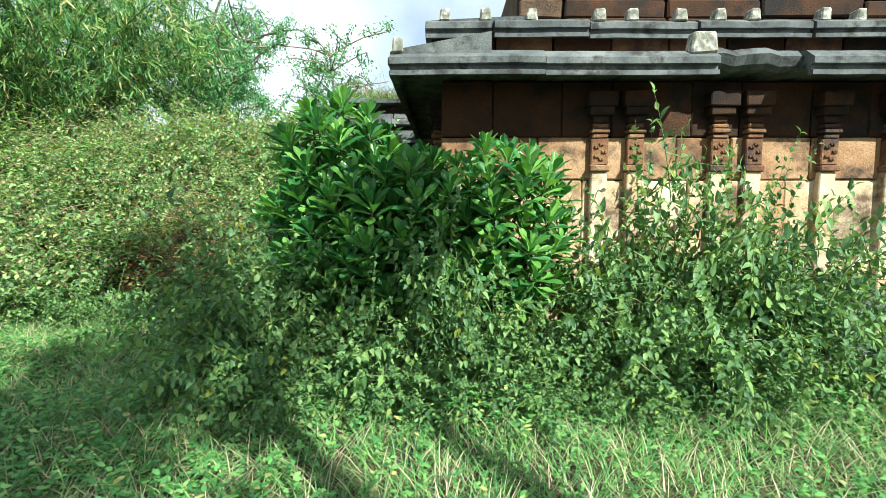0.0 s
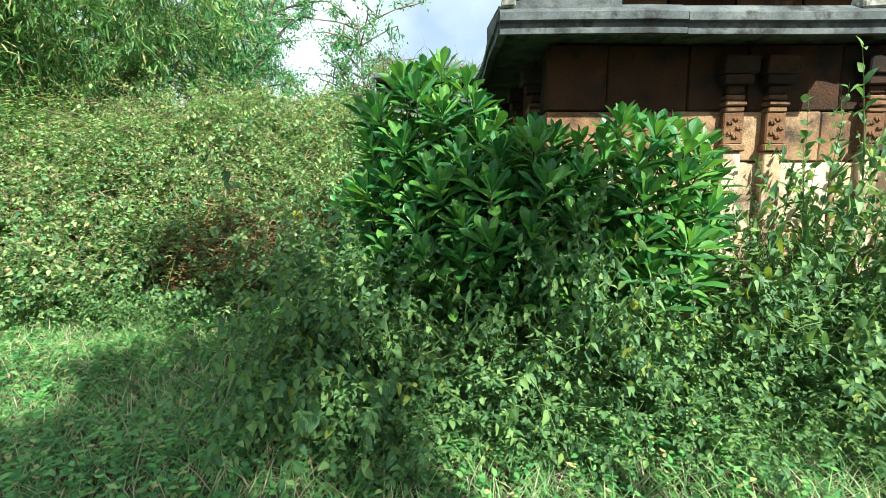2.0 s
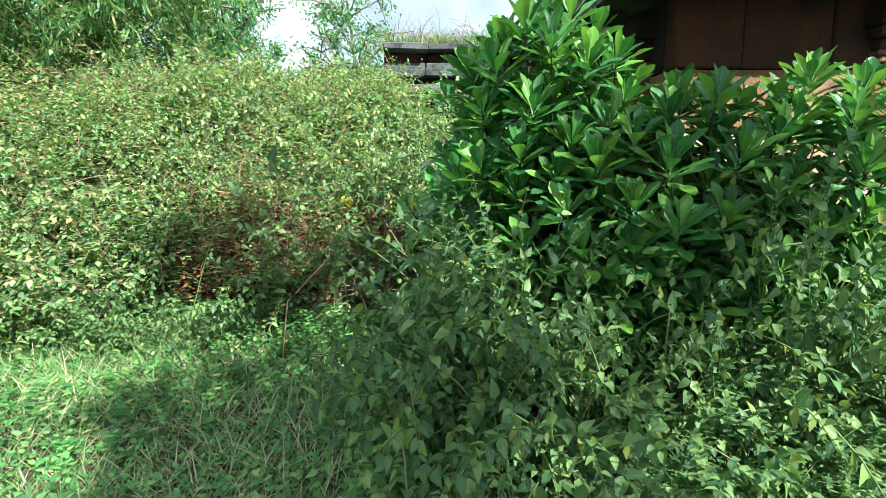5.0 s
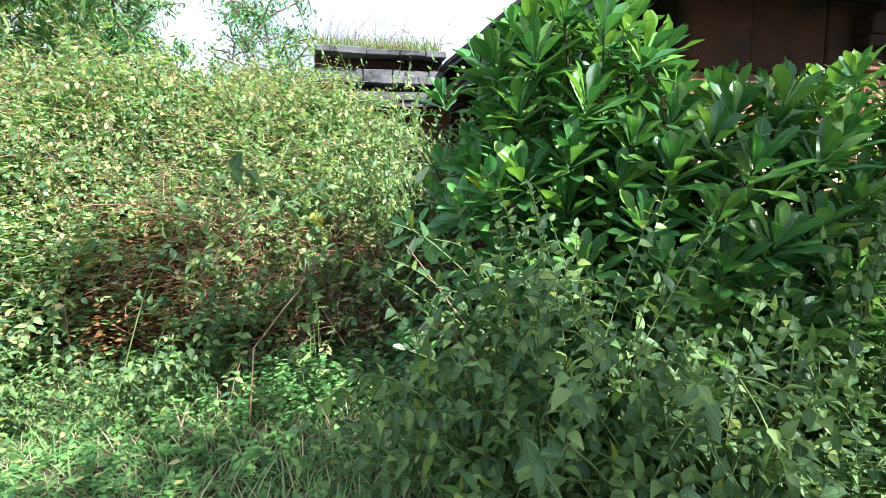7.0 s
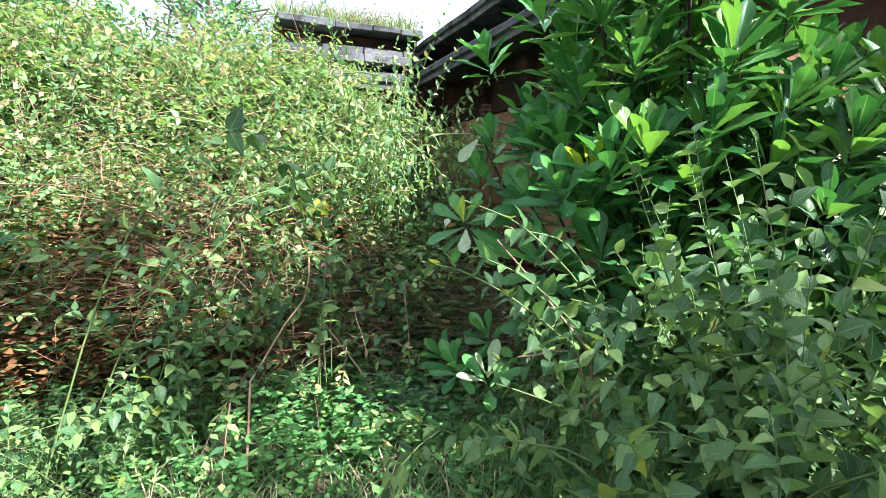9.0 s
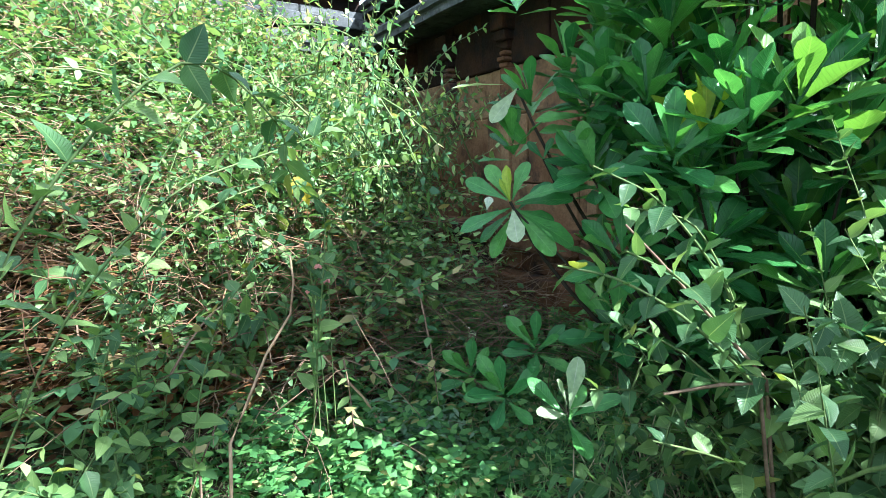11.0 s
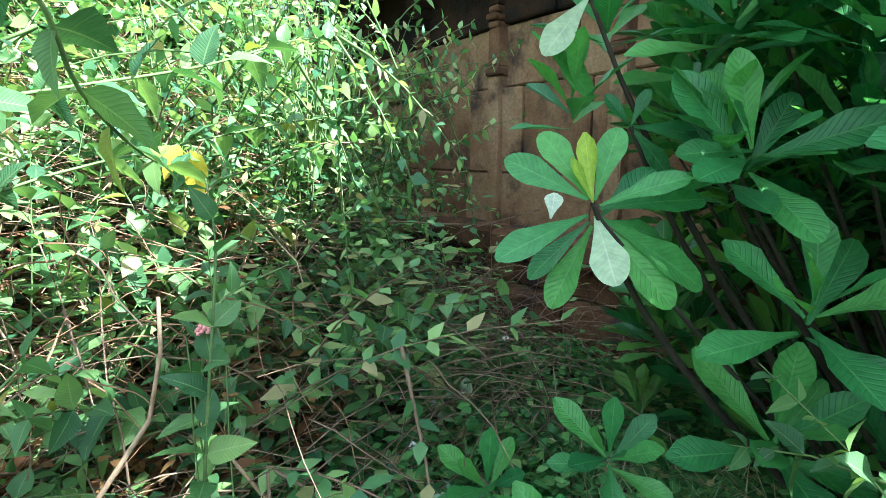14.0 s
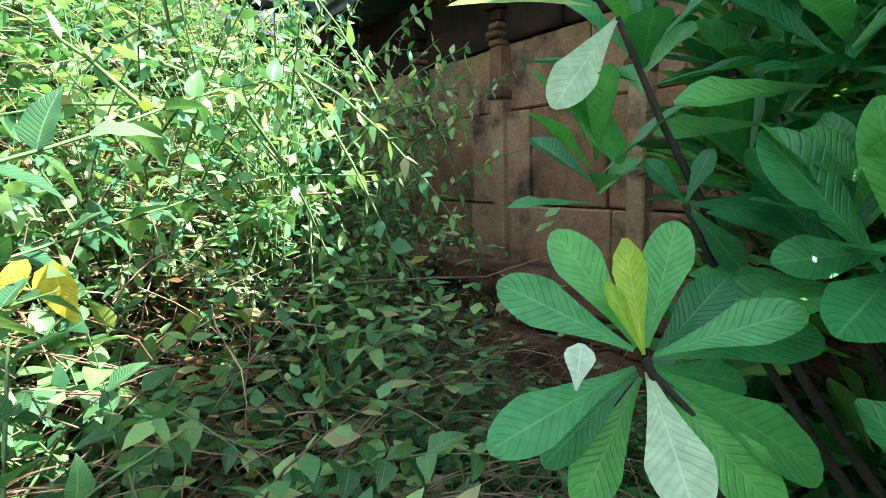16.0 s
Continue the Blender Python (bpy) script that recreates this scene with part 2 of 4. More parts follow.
def arr_mesh(name, verts, faces, material, uvs=None, smooth=True):
    me = bpy.data.meshes.new(name)
    me.from_pydata(verts, [], faces)
    if uvs is not None:
        lay = me.uv_layers.new(name="UVMap")
        idx = np.empty(len(me.loops), dtype=np.int32)
        me.loops.foreach_get("vertex_index", idx)
        lay.data.foreach_set("uv", np.asarray(uvs, dtype=np.float32)[idx].ravel())
    me.materials.append(material)
    if smooth:
        me.polygons.foreach_set("use_smooth", np.ones(len(me.polygons), dtype=bool))
    me.update()
    return me


def grid_leaf(rows, cols, width, shape, fold, curl, wave=0.0):
    """A blade from (0,0,0) to about (0,1,0), normal +z."""
    v, uv, f = [], [], []
    for i in range(rows + 1):
        t = i / rows
        w = width * shape(t)
        for j in range(cols + 1):
            s = j / cols * 2 - 1
            v.append((s * w, t, fold * abs(s) * w - curl * t * t + wave * math.sin(t * 16 + s * 2) * abs(s) * w))
            uv.append((j / cols, t))
    for i in range(rows):
        for j in range(cols):
            a = i * (cols + 1) + j
            b = a + cols + 1
            f += [(a, a + 1, b + 1), (a, b + 1, b)]
    return np.array(v), np.array(f), np.array(uv)


def obovate(t):
    grow = 0.10 + 0.90 * min(1, t / 0.66) ** 1.35
    return grow if t < 0.66 else max(0.03, math.sqrt(max(0.0, 1 - ((t - 0.66) / 0.345) ** 2)))


def ovate(t):
    return max(0.02, math.sin(math.pi * t ** 0.62) ** 0.9)


def lance(t):
    return max(0.02, math.sin(math.pi * min(1, t * 0.97 + 0.03)) ** 0.7)


BROAD = grid_leaf(7, 4, 0.18, obovate, 0.34, 0.05, 0.10)
BROAD_B = grid_leaf(7, 4, 0.175, obovate, 0.16, 0.22, 0.14)
SMALL = grid_leaf(4, 2, 0.30, ovate, 0.35, 0.22)
PLAIN = grid_leaf(3, 1, 0.30, ovate, 0.0, 0.25)
TINY = grid_leaf(2, 1, 0.30, lambda t: (0.35, 1.0, 0.1)[int(t * 2)], 0.0, 0.2)
NARROW = grid_leaf(3, 1, 0.07, lance, 0.0, 0.35)
BLADE = grid_leaf(2, 1, 0.02, lambda t: 1.0 - 0.9 * t, 0.0, 0.35)


def frames_of(ways, ups):
    """Axes for leaves that point along ways with normals near ups; arrays (n,3)."""
    y = ways / np.linalg.norm(ways, axis=1, keepdims=True)
    x = np.cross(y, ups)
    x /= np.linalg.norm(x, axis=1, keepdims=True) + 1e-9
    return np.stack([x, y, np.cross(x, y)], axis=2)


def leaf_cloud(template, bases, ways, ups, sizes):
    """Vertices, faces and uvs of many leaves."""
    v, f, uv = template
    bases, sizes = np.asarray(bases, float), np.asarray(sizes, float)
    R = frames_of(np.asarray(ways, float), np.asarray(ups, float))
    verts = np.einsum("nij,kj->nki", R, v) * sizes[:, None, None] + bases[:, None, :]
    faces = f[None] + (np.arange(len(bases)) * len(v))[:, None, None]
    return verts.reshape(-1, 3), faces.reshape(-1, 3), np.tile(uv, (len(bases), 1))


def tubes(paths, radii, sides=4):
    """Vertices and faces of tapering tubes along polylines; radii: (start, end) each."""
    V, F, n0 = [], [], 0
    for pts, (r0, r1) in zip(paths, radii):
        pts = np.asarray(pts, float)
        n = len(pts)
        tan = np.gradient(pts, axis=0)
        tan /= np.linalg.norm(tan, axis=1, keepdims=True) + 1e-9
        ref = np.where(np.abs(tan[:, 2:3]) > 0.9, [[1.0, 0, 0]], [[0, 0, 1.0]])
        a = np.cross(tan, ref)
        a /= np.linalg.norm(a, axis=1, keepdims=True) + 1e-9
        b = np.cross(tan, a)
        ang = np.arange(sides) / sides * 2 * np.pi
        rad = np.linspace(r0, r1, n)[:, None, None]
        ring = pts[:, None] + rad * (a[:, None] * np.cos(ang)[None, :, None] + b[:, None] * np.sin(ang)[None, :, None])
        V.append(ring.reshape(-1, 3))
        i = np.arange(n - 1)[:, None] * sides
        j = np.arange(sides)[None]
        k = (np.arange(sides)[None] + 1) % sides
        F.append((np.stack([i + j, i + k, i + sides + k, i + sides + j], axis=2).reshape(-1, 4) + n0))
        n0 += n * sides
    return np.concatenate(V), np.concatenate(F)


def cloud_part(name, parent, material, data, label="", kind="stuff"):
    v, f, uv = data
    ob = new(name, arr_mesh(name, v, f, material, uv))
    ob.parent = parent
    return tagged(ob, label=label, kind=kind)


def tube_part(name, parent, material, paths, radii, sides=4, label="", kind=""):
    v, f = tubes(paths, radii, sides)
    ob = new(name, arr_mesh(name, v, f, material))
    ob.parent = parent
    return tagged(ob, label=label, kind=kind)


def smooth(a, b, x):
    t = np.clip((x - a) / (b - a), 0, 1)
    return t * t * (3 - 2 * t)


def ground_z(x, y):
    x, y = np.asarray(x, float), np.asarray(y, float)
    mound = 2.25 * smooth(5.5, 9.6, y + 0.12 * (-4 - x) * (x < -4)) * (1 - smooth(-2.0, -0.8, x)) * (1 - smooth(18, 40, y)) * (1 - smooth(14, 40, -x))
    ripple = 0.05 * np.sin(x * 1.7 + 0.6) * np.sin(y * 1.3) + 0.02 * np.sin(x * 5.1 + y * 3.7)
    near = 1 - smooth(20, 50, np.hypot(x, y))
    return 0.10 + mound + ripple * near - 0.08 * smooth(2.5, 0.5, y) * near


rng = np.random.default_rng(7)


# ---------------------------------------------------------------- ground
def make_ground():
    xs = np.concatenate([[-2000, -400, -120, -50], np.arange(-26, 18.1, 0.25), [50, 120, 400, 2000]])
    ys = np.concatenate([[-2000, -400, -120, -50], np.arange(-14, 26.1, 0.25), [50, 120, 400, 2000]])
    X, Y = np.meshgrid(xs, ys)
    Z = ground_z(X, Y) + rng.normal(0, 0.008, X.shape)
    v = np.stack([X, Y, Z], 2).reshape(-1, 3)
    n, m = len(xs), len(ys)
    i = (np.arange(m - 1)[:, None] * n + np.arange(n - 1)[None]).ravel()
    f = np.stack([i, i + 1, i + n + 1, i + n], 1)
    g = new("ground", arr_mesh("ground", v, f, M_SOIL))
    tagged(g, "dark soil ground rising to an overgrown mound", "ground", kind="structure")


make_ground()


# ---------------------------------------------------------------- temple
def block(bm, x0, x1, y0, y1, z0, z1, bev=0.012, jitter=0.0):
    """A stone with worn edges, added to bm."""
    made = bmesh.ops.create_cube(bm, size=1.0)["verts"]
    for v in made:
        v.co = Vector(((x0 + x1) / 2 + v.co.x * (x1 - x0), (y0 + y1) / 2 + v.co.y * (y1 - y0), (z0 + z1) / 2 + v.co.z * (z1 - z0)))
        if jitter:
            v.co += Vector([random.uniform(-jitter, jitter) for _ in range(3)])
    if bev:
        edges = list({e for v in made for e in v.link_edges})
        bmesh.ops.bevel(bm, geom=edges, offset=bev, segments=1, affect="EDGES")


def stone(name, parent, material, x0, x1, y0, y1, z0, z1, bev=0.012, jitter=0.004, label=""):
    bm = bmesh.new()
    block(bm, x0, x1, y0, y1, z0, z1, bev, jitter)
    return part(name, bm, material, parent, label)


def run(profile, a, b, along, jitter=0.006, step=0.25):
    """A moulding: profile (out, z) swept from a to b; along 'x' faces -y, along 'y' faces -x."""
    bm = bmesh.new()
    n = max(1, int(abs(b - a) / step))
    rings = []
    for k in range(n + 1):
        s = a + (b - a) * k / n
        dz, do = random.uniform(-jitter, jitter), random.uniform(-jitter, jitter)
        ring = []
        for o, z in profile:
            p = (s, o + do, z + dz) if along == "x" else (o + do, s, z + dz)
            ring.append(bm.verts.new(p))
        rings.append(ring)
    m = len(profile)
    for r0, r1 in zip(rings, rings[1:]):
        for i in range(m):
            bm.faces.new((r0[i], r0[(i + 1) % m], r1[(i + 1) % m], r1[i]))
    bm.faces.new(rings[0])
    bm.faces.new(rings[-1][::-1])
    bmesh.ops.recalc_face_normals(bm, faces=bm.faces)
    return bm


temple = tagged(new("temple"), "old weathered sandstone temple with layered grey cornices", "temple")
temple.location = (0, 0, 0)
FY, SX, RY = 4.97, -0.02, 10.1          # front wall, side wall, rear wing's front
CORN = -0.48                            # outer edge of the side cornice

core = bmesh.new()
block(core, SX + 0.12, 9.0, FY + 0.12, 14.0, 0.0, 2.95, 0)
block(core, SX + 0.45, 9.0, FY + 0.62, 14.0, 2.94, 3.42, 0)
block(core, SX + 0.9, 9.0, FY + 1.15, 8.5, 3.41, 4.34, 0)
block(core, -1.75, SX + 0.2, RY + 0.12, 13.9, 0.0, 3.40, 0)
part("core", core, M_CORE, temple, "dark rubble core")


def wall_course(along, fixed, a, b, z0, z1, widths, mat=M_WALL, depth=0.14):
    s = a
    k = 0
    while s < b - 0.02:
        e = min(b, s + widths[k % len(widths)] * random.uniform(0.85, 1.15))
        o = random.uniform(-0.012, 0.012) * (1 if along == "x" else 2.2)
        if along == "x":
            stone("block", temple, mat, s + 0.004, e - 0.004, fixed + o, fixed + depth, z0 + 0.004, z1 - 0.004)
        else:
            stone("block", temple, mat, fixed + o, fixed + depth, s + 0.004, e - 0.004, z0 + 0.004, z1 - 0.004)
        s = e
        k += 1


for z0, z1, ws in ((0.05, 0.42, (0.8, 0.6)), (0.42, 0.74, (0.6, 0.9)), (0.74, 1.16, (0.75, 0.55)), (1.16, 1.76, (0.62, 0.85, 0.5)), (1.76, 2.18, (0.9, 0.6)), (2.18, 2.72, (0.5, 0.8))):
    # Upper courses take darker stone, so the cornice's shade is in their colour.
    wall_course("x", FY, SX, 8.0, z0, z1, ws, M_CRUST_SHADE if z0 > 2.1 else (M_SIDE if z0 > 1.7 else M_WALL))
    wall_course("y", SX, FY + 0.15, RY, z0, z1, ws, M_CRUST_SHADE if z0 > 2.1 else M_SIDE)
    wall_course("x", RY, -1.85, SX - 0.01, z0, z1, ws, M_RED)


def pilaster(along, c, fixed, w, carved=True):
    """A flat pilaster with plain shaft, carved panel and stepped capital."""
    p = new("pilaster")
    p.parent = temple

    def st(name, mat, hw, out, z0, z1, bev=0.01):
        if along == "x":
            stone(name, p, mat, c - hw, c + hw, fixed - out, fixed + 0.05, z0, z1, bev)
        else:
            stone(name, p, mat, fixed - out, fixed + 0.05, c - hw, c + hw, z0, z1, bev)

    plain = M_WALL if along == "x" else M_SIDE
    st("shaft", plain, w * 0.42, 0.07, 0.72, 1.84)
    st("foot", plain, w * 0.55, 0.10, 0.55, 0.80)
    st("band", M_RED, w * 0.52, 0.10, 1.84, 1.90)
    st("carved_panel", M_RED, w * 0.44, 0.075, 1.90, 2.16)
    for k in range(3):
        st("ring", M_RED, w * (0.40 + 0.06 * (k % 2)), 0.085 + 0.02 * (k % 2), 2.16 + k * 0.05, 2.20 + k * 0.05)
    # Top stones share the colour darkened for shade under the eaves.
    st("neck", M_CRUST_SHADE, w * 0.38, 0.07, 2.31, 2.38)
    st("capital", M_CRUST_SHADE, w * 0.62, 0.12, 2.38, 2.46)
    st("abacus", M_CRUST_SHADE, w * 0.75, 0.15, 2.46, 2.60)
    if carved and along == "x":
        bm = bmesh.new()
        for sx in (-1, 1):
            for k in range(5):
                a = k / 5 * 2 * math.pi
                m = Matrix.Translation((c + 0.04 * math.cos(a) + sx * 0.012, fixed - 0.078, 2.03 + 0.075 * math.sin(a))) @ Matrix.Diagonal((0.016, 0.02, 0.022, 1))
                bmesh.ops.create_icosphere(bm, subdivisions=1, radius=1, matrix=m)
        part("carving", bm, M_RED, p, kind="stuff")
    return p


for cx in (1.53, 1.88, 2.70, 3.04, 3.78, 4.42, 5.3):
    pilaster("x", cx, FY, 0.19)
for cy in (5.35, 6.3, 7.3, 8.2, 9.0):
    pilaster("y", cy, SX, 0.12, False)

# cornice: sloping top, two fillets, dark hollow below
LIP = FY - 0.50


def lip_profile(o, back):
    return [(o, 2.66), (o, 2.70), (o + 0.035, 2.71), (o + 0.035, 2.745), (o - 0.01, 2.755), (o - 0.01, 2.81), (o + 0.10, 2.89), (back, 3.04), (back, 2.74), (o + 0.09, 2.735), (o + 0.06, 2.665)]


for a, b in ((-0.47, 0.9), (0.905, 2.43), (3.25, 4.9), (4.905, 7.5)):
    part("cornice", run(lip_profile(LIP, FY + 0.62), a, b, "x"), M_SLAB, temple)
broken = [(LIP + 0.16, 2.78), (LIP + 0.12, 2.86), (LIP + 0.2, 2.93), (FY + 0.62, 3.04), (FY + 0.62, 2.74), (LIP + 0.22, 2.74)]
part("broken_cornice", run(broken, 2.435, 3.245, "x", 0.02, 0.1), M_SLAB, temple, "broken edge of the stone cornice")
for a, b in ((4.52, 6.2), (6.205, 8.0), (8.005, RY - 0.52)):
    part("cornice", run(lip_profile(CORN, SX + 0.45), a, b, "y"), M_SLAB, temple)
part("cornice", run([(o + RY - FY, z) for o, z in lip_profile(LIP, FY + 0.4)], -2.25, CORN - 0.01, "x"), M_SLAB, temple)

# upper tier: recessed red band, second lip with small upright stones
def lip2(o, back):
    return [(o, 3.23), (o, 3.27), (o + 0.03, 3.28), (o + 0.03, 3.31), (o - 0.01, 3.32), (o - 0.01, 3.38), (o + 0.06, 3.42), (back, 3.47), (back, 3.29), (o + 0.07, 3.29), (o + 0.05, 3.235)]


T2 = FY + 0.30
for k, (a, b) in enumerate(((-0.18, 0.50), (0.53, 1.50), (1.52, 2.62), (2.64, 3.80), (3.82, 5.2), (5.22, 7.5))):
    part("upper_cornice", run(lip2(T2 + random.uniform(-0.02, 0.02), FY + 1.2), a, b, "x"), M_SLAB, temple)
for a, b in ((T2 + 0.05, 6.9), (6.92, 8.4), (8.42, RY + 0.2)):
    part("upper_cornice", run(lip2(-0.18, SX + 0.95), a, b, "y"), M_SLAB, temple)
for s in np.arange(-0.05, 7.4, 0.62):
    e = s + 0.6
    stone("recess_block", temple, M_RED if int(s * 3) % 3 else M_CRUST_SHADE, s, e, FY + 0.50, FY + 0.66, 3.03, 3.30, 0.01)
for s in np.arange(FY + 0.68, RY, 0.62):
    stone("recess_block", temple, M_RED, SX + 0.33, SX + 0.46, s, s + 0.6, 3.03, 3.30, 0.01)


def antefix(x, y, z, w=0.12, h=0.13):
    bm = bmesh.new()
    block(bm, x - w / 2, x + w / 2, y, y + 0.14, z, z + h, 0.015, 0.008)
    for v in bm.verts:
        if v.co.z > z + h * 0.6:
            v.co.x = x + (v.co.x - x) * 0.84
    part("antefix", bm, M_LICHEN, temple)


antefix(2.31, LIP + 0.02, 2.85, 0.24, 0.19)
antefix(-0.40, LIP + 0.02, 2.85, 0.10, 0.14)
for x in (0.02, 0.44, 0.92, 1.62, 1.96, 2.46, 2.86, 3.22, 3.95, 4.32, 4.8, 5.4, 6.0):
    antefix(x, T2 + 0.02, 3.40)
# upper body of the roof
for s, e, m in ((0.9, 1.4, M_CORE), (1.42, 2.6, M_CRUST_SHADE), (2.62, 3.7, M_CRUST_SHADE), (3.72, 4.9, M_CRUST_SHADE), (4.92, 6.5, M_CRUST_SHADE)):
    for z in (3.46, 3.68, 3.90, 4.12):
        stone("roof_block", temple, m, s, e - 0.01, FY + 1.02, FY + 1.2, z, z + 0.21, 0.02, 0.015)
# rear wing: stacked slabs under a grassy top
for z0, z1, out, mat in ((3.04, 3.16, 0.22, M_SLAB), (3.16, 3.28, 0.10, M_SLAB), (3.28, 3.44, 0.02, M_CRUST_SHADE), (3.44, 3.54, 0.28, M_SLAB)):
    s = -2.12
    while s < -0.2:
        e = min(-0.15, s + random.uniform(0.4, 0.75))
        stone("slab", temple, mat, s, e - 0.01, RY - out - random.uniform(0, 0.03), RY + 0.5, z0, z1 - 0.006, 0.012, 0.01)
        s = e
# base mouldings along the side wall
for z0, z1, out, mat in ((0.05, 0.42, 0.30, M_RED), (0.42, 0.62, 0.16, M_RED), (0.62, 0.80, 0.26, M_RED)):
    s = FY + 0.2
    while s < RY - 0.1:
        e = min(RY - 0.05, s + random.uniform(0.45, 0.9))
        stone("base_stone", temple, mat, SX - out - random.uniform(0, 0.05), SX + 0.03, s, e - 0.008, z0, z1 - 0.005, 0.03, 0.015)
        s = e
# base ledge and loose stones at its foot
stone("ledge", temple, M_SLAB, 3.40, 7.5, FY - 0.70, FY, 0.56, 0.66, 0.02, 0.01)
stone("base_block", temple, M_WALL, 3.1, 7.5, FY - 0.5, FY, 0.05, 0.56, 0.02, 0.01)
for x, y, z, w, h, m, lab in ((3.62, 4.52, 0.66, 0.42, 0.22, M_RED, "broken red sandstone lump on the ledge"), (3.25, 3.95, 0.10, 0.55, 0.30, M_SLAB, "grey fallen stone block in the weeds")):
    bm = bmesh.new()
    block(bm, x - w / 2, x + w / 2, y - 0.15, y + 0.15, z, z + h, 0.03, 0.03)
    tagged(part("fallen_stone", bm, m), lab, "stone")


# ---------------------------------------------------------------- plants
def unit(v):
    v = np.asarray(v, float)
    return v / (np.linalg.norm(v) + 1e-9)


def arch(base, way, length, droop, n=7, wob=0.03):
    """A stem that starts along way and bends down."""
    p, d = np.array(base, float), unit(way)
    pts = [p.copy()]
    for k in range(n):
        d = unit(d + np.array([0, 0, -droop / n]) + rng.normal(0, wob, 3))
        p = p + d * length / n
        pts.append(p.copy())
    return np.array(pts)


def leaves_on(stems, gap, size, spread=0.9, start=0.25):
    """Opposite pairs of leaves along stems: bases, ways, ups, sizes."""
    B, W, U, S = [], [], [], []
    for pts in stems:
        seg = np.linalg.norm(np.diff(pts, axis=0), axis=1)
        total = seg.sum()
        cum = np.concatenate([[0], np.cumsum(seg)])
        turn = rng.uniform(0, 6.28)
        for s in np.arange(total * start, total, gap):
            k = min(len(seg) - 1, np.searchsorted(cum, s) - 1)
            p = pts[k] + (pts[k + 1] - pts[k]) * (s - cum[k]) / seg[k]
            t = unit(pts[k + 1] - pts[k])
            a = unit(np.cross(t, [0.02, 0.1, 1]))
            b = np.cross(t, a)
            turn += 1.57
            for side in (0, math.pi):
                if rng.random() < 0.12:
                    continue
                o = a * math.cos(turn + side) + b * math.sin(turn + side)
                w = unit(o * spread + t * 0.6 + [0, 0, rng.uniform(-0.35, 0.15)])
                B.append(p)
                W.append(w)
                U.append(unit(np.array([0, 0, 1.0]) + rng.normal(0, 0.35, 3)))
                S.append(size * rng.uniform(0.65, 1.2) * (1.0 if s < total * 0.85 else 0.7))
    return np.array(B), np.array(W), np.array(U), np.array(S)


def bush(name, label, category, group, count, radius, height, gap, size, mat, stem_mat, droop=1.1, blade=SMALL, start=0.25):
    top = tagged(new(name), label, category, group)
    stems = []
    for k in range(count):
        a = rng.uniform(0, 6.28)
        lean = rng.uniform(0.05, 1.0) ** 0.7
        base = (0.12 * radius * math.cos(a * 3), 0.12 * radius * math.sin(a * 3), -0.03)
        ln = height * rng.uniform(0.65, 1.25) * (1 + 0.25 * lean)
        main = arch(base, (lean * math.cos(a) * radius / height * 1.3, lean * math.sin(a) * radius / height * 1.3, 1), ln, droop * lean)
        stems.append(main)
        for q in range(2):
            j = rng.integers(2, 6)
            d = unit(main[j + 1] - main[j] + rng.normal(0, 0.7, 3))
            stems.append(arch(main[j], d, ln * 0.4, droop * 0.6, 4))
    cloud_part("leaves", top, mat, leaf_cloud(blade, *leaves_on(stems, gap, size, start=start)))
    tube_part("stem", top, stem_mat, stems, [(0.0045 * height + 0.001, 0.0012)] * len(stems), 3, kind="stuff")
    return top


def place(proto, used, x, y, s=1.0, sz=1.0, dz=0.0):
    m = pose(x, y, float(ground_z(x, y)) + dz, rng.uniform(-6, 6), rng.uniform(-6, 6), rng.uniform(0, 360)) @ Matrix.Diagonal((s, s, s * sz, 1))
    if not used:
        used.append(1)
        proto.matrix_basis = m
        return proto
    c = copy_thing(proto, m)
    c.matrix_basis = m
    return c


def scatter(protos, spots):
    used = [[] for _ in protos]
    for k, (x, y, s, sz) in enumerate(spots):
        place(protos[k % len(protos)], used[k % len(protos)], x, y, s, sz)


# lantana bushes round the shrub and at the temple's foot
LAN_LABEL = "leafy green lantana bush with arching thin stems"
lantanas = [bush("lantana_bush", LAN_LABEL, "bush", "lantana bushes", 38, 0.64, 0.98, 0.046, 0.072, M_LAN, M_STEM, 1.7, SMALL, 0.42) for _ in range(4)]
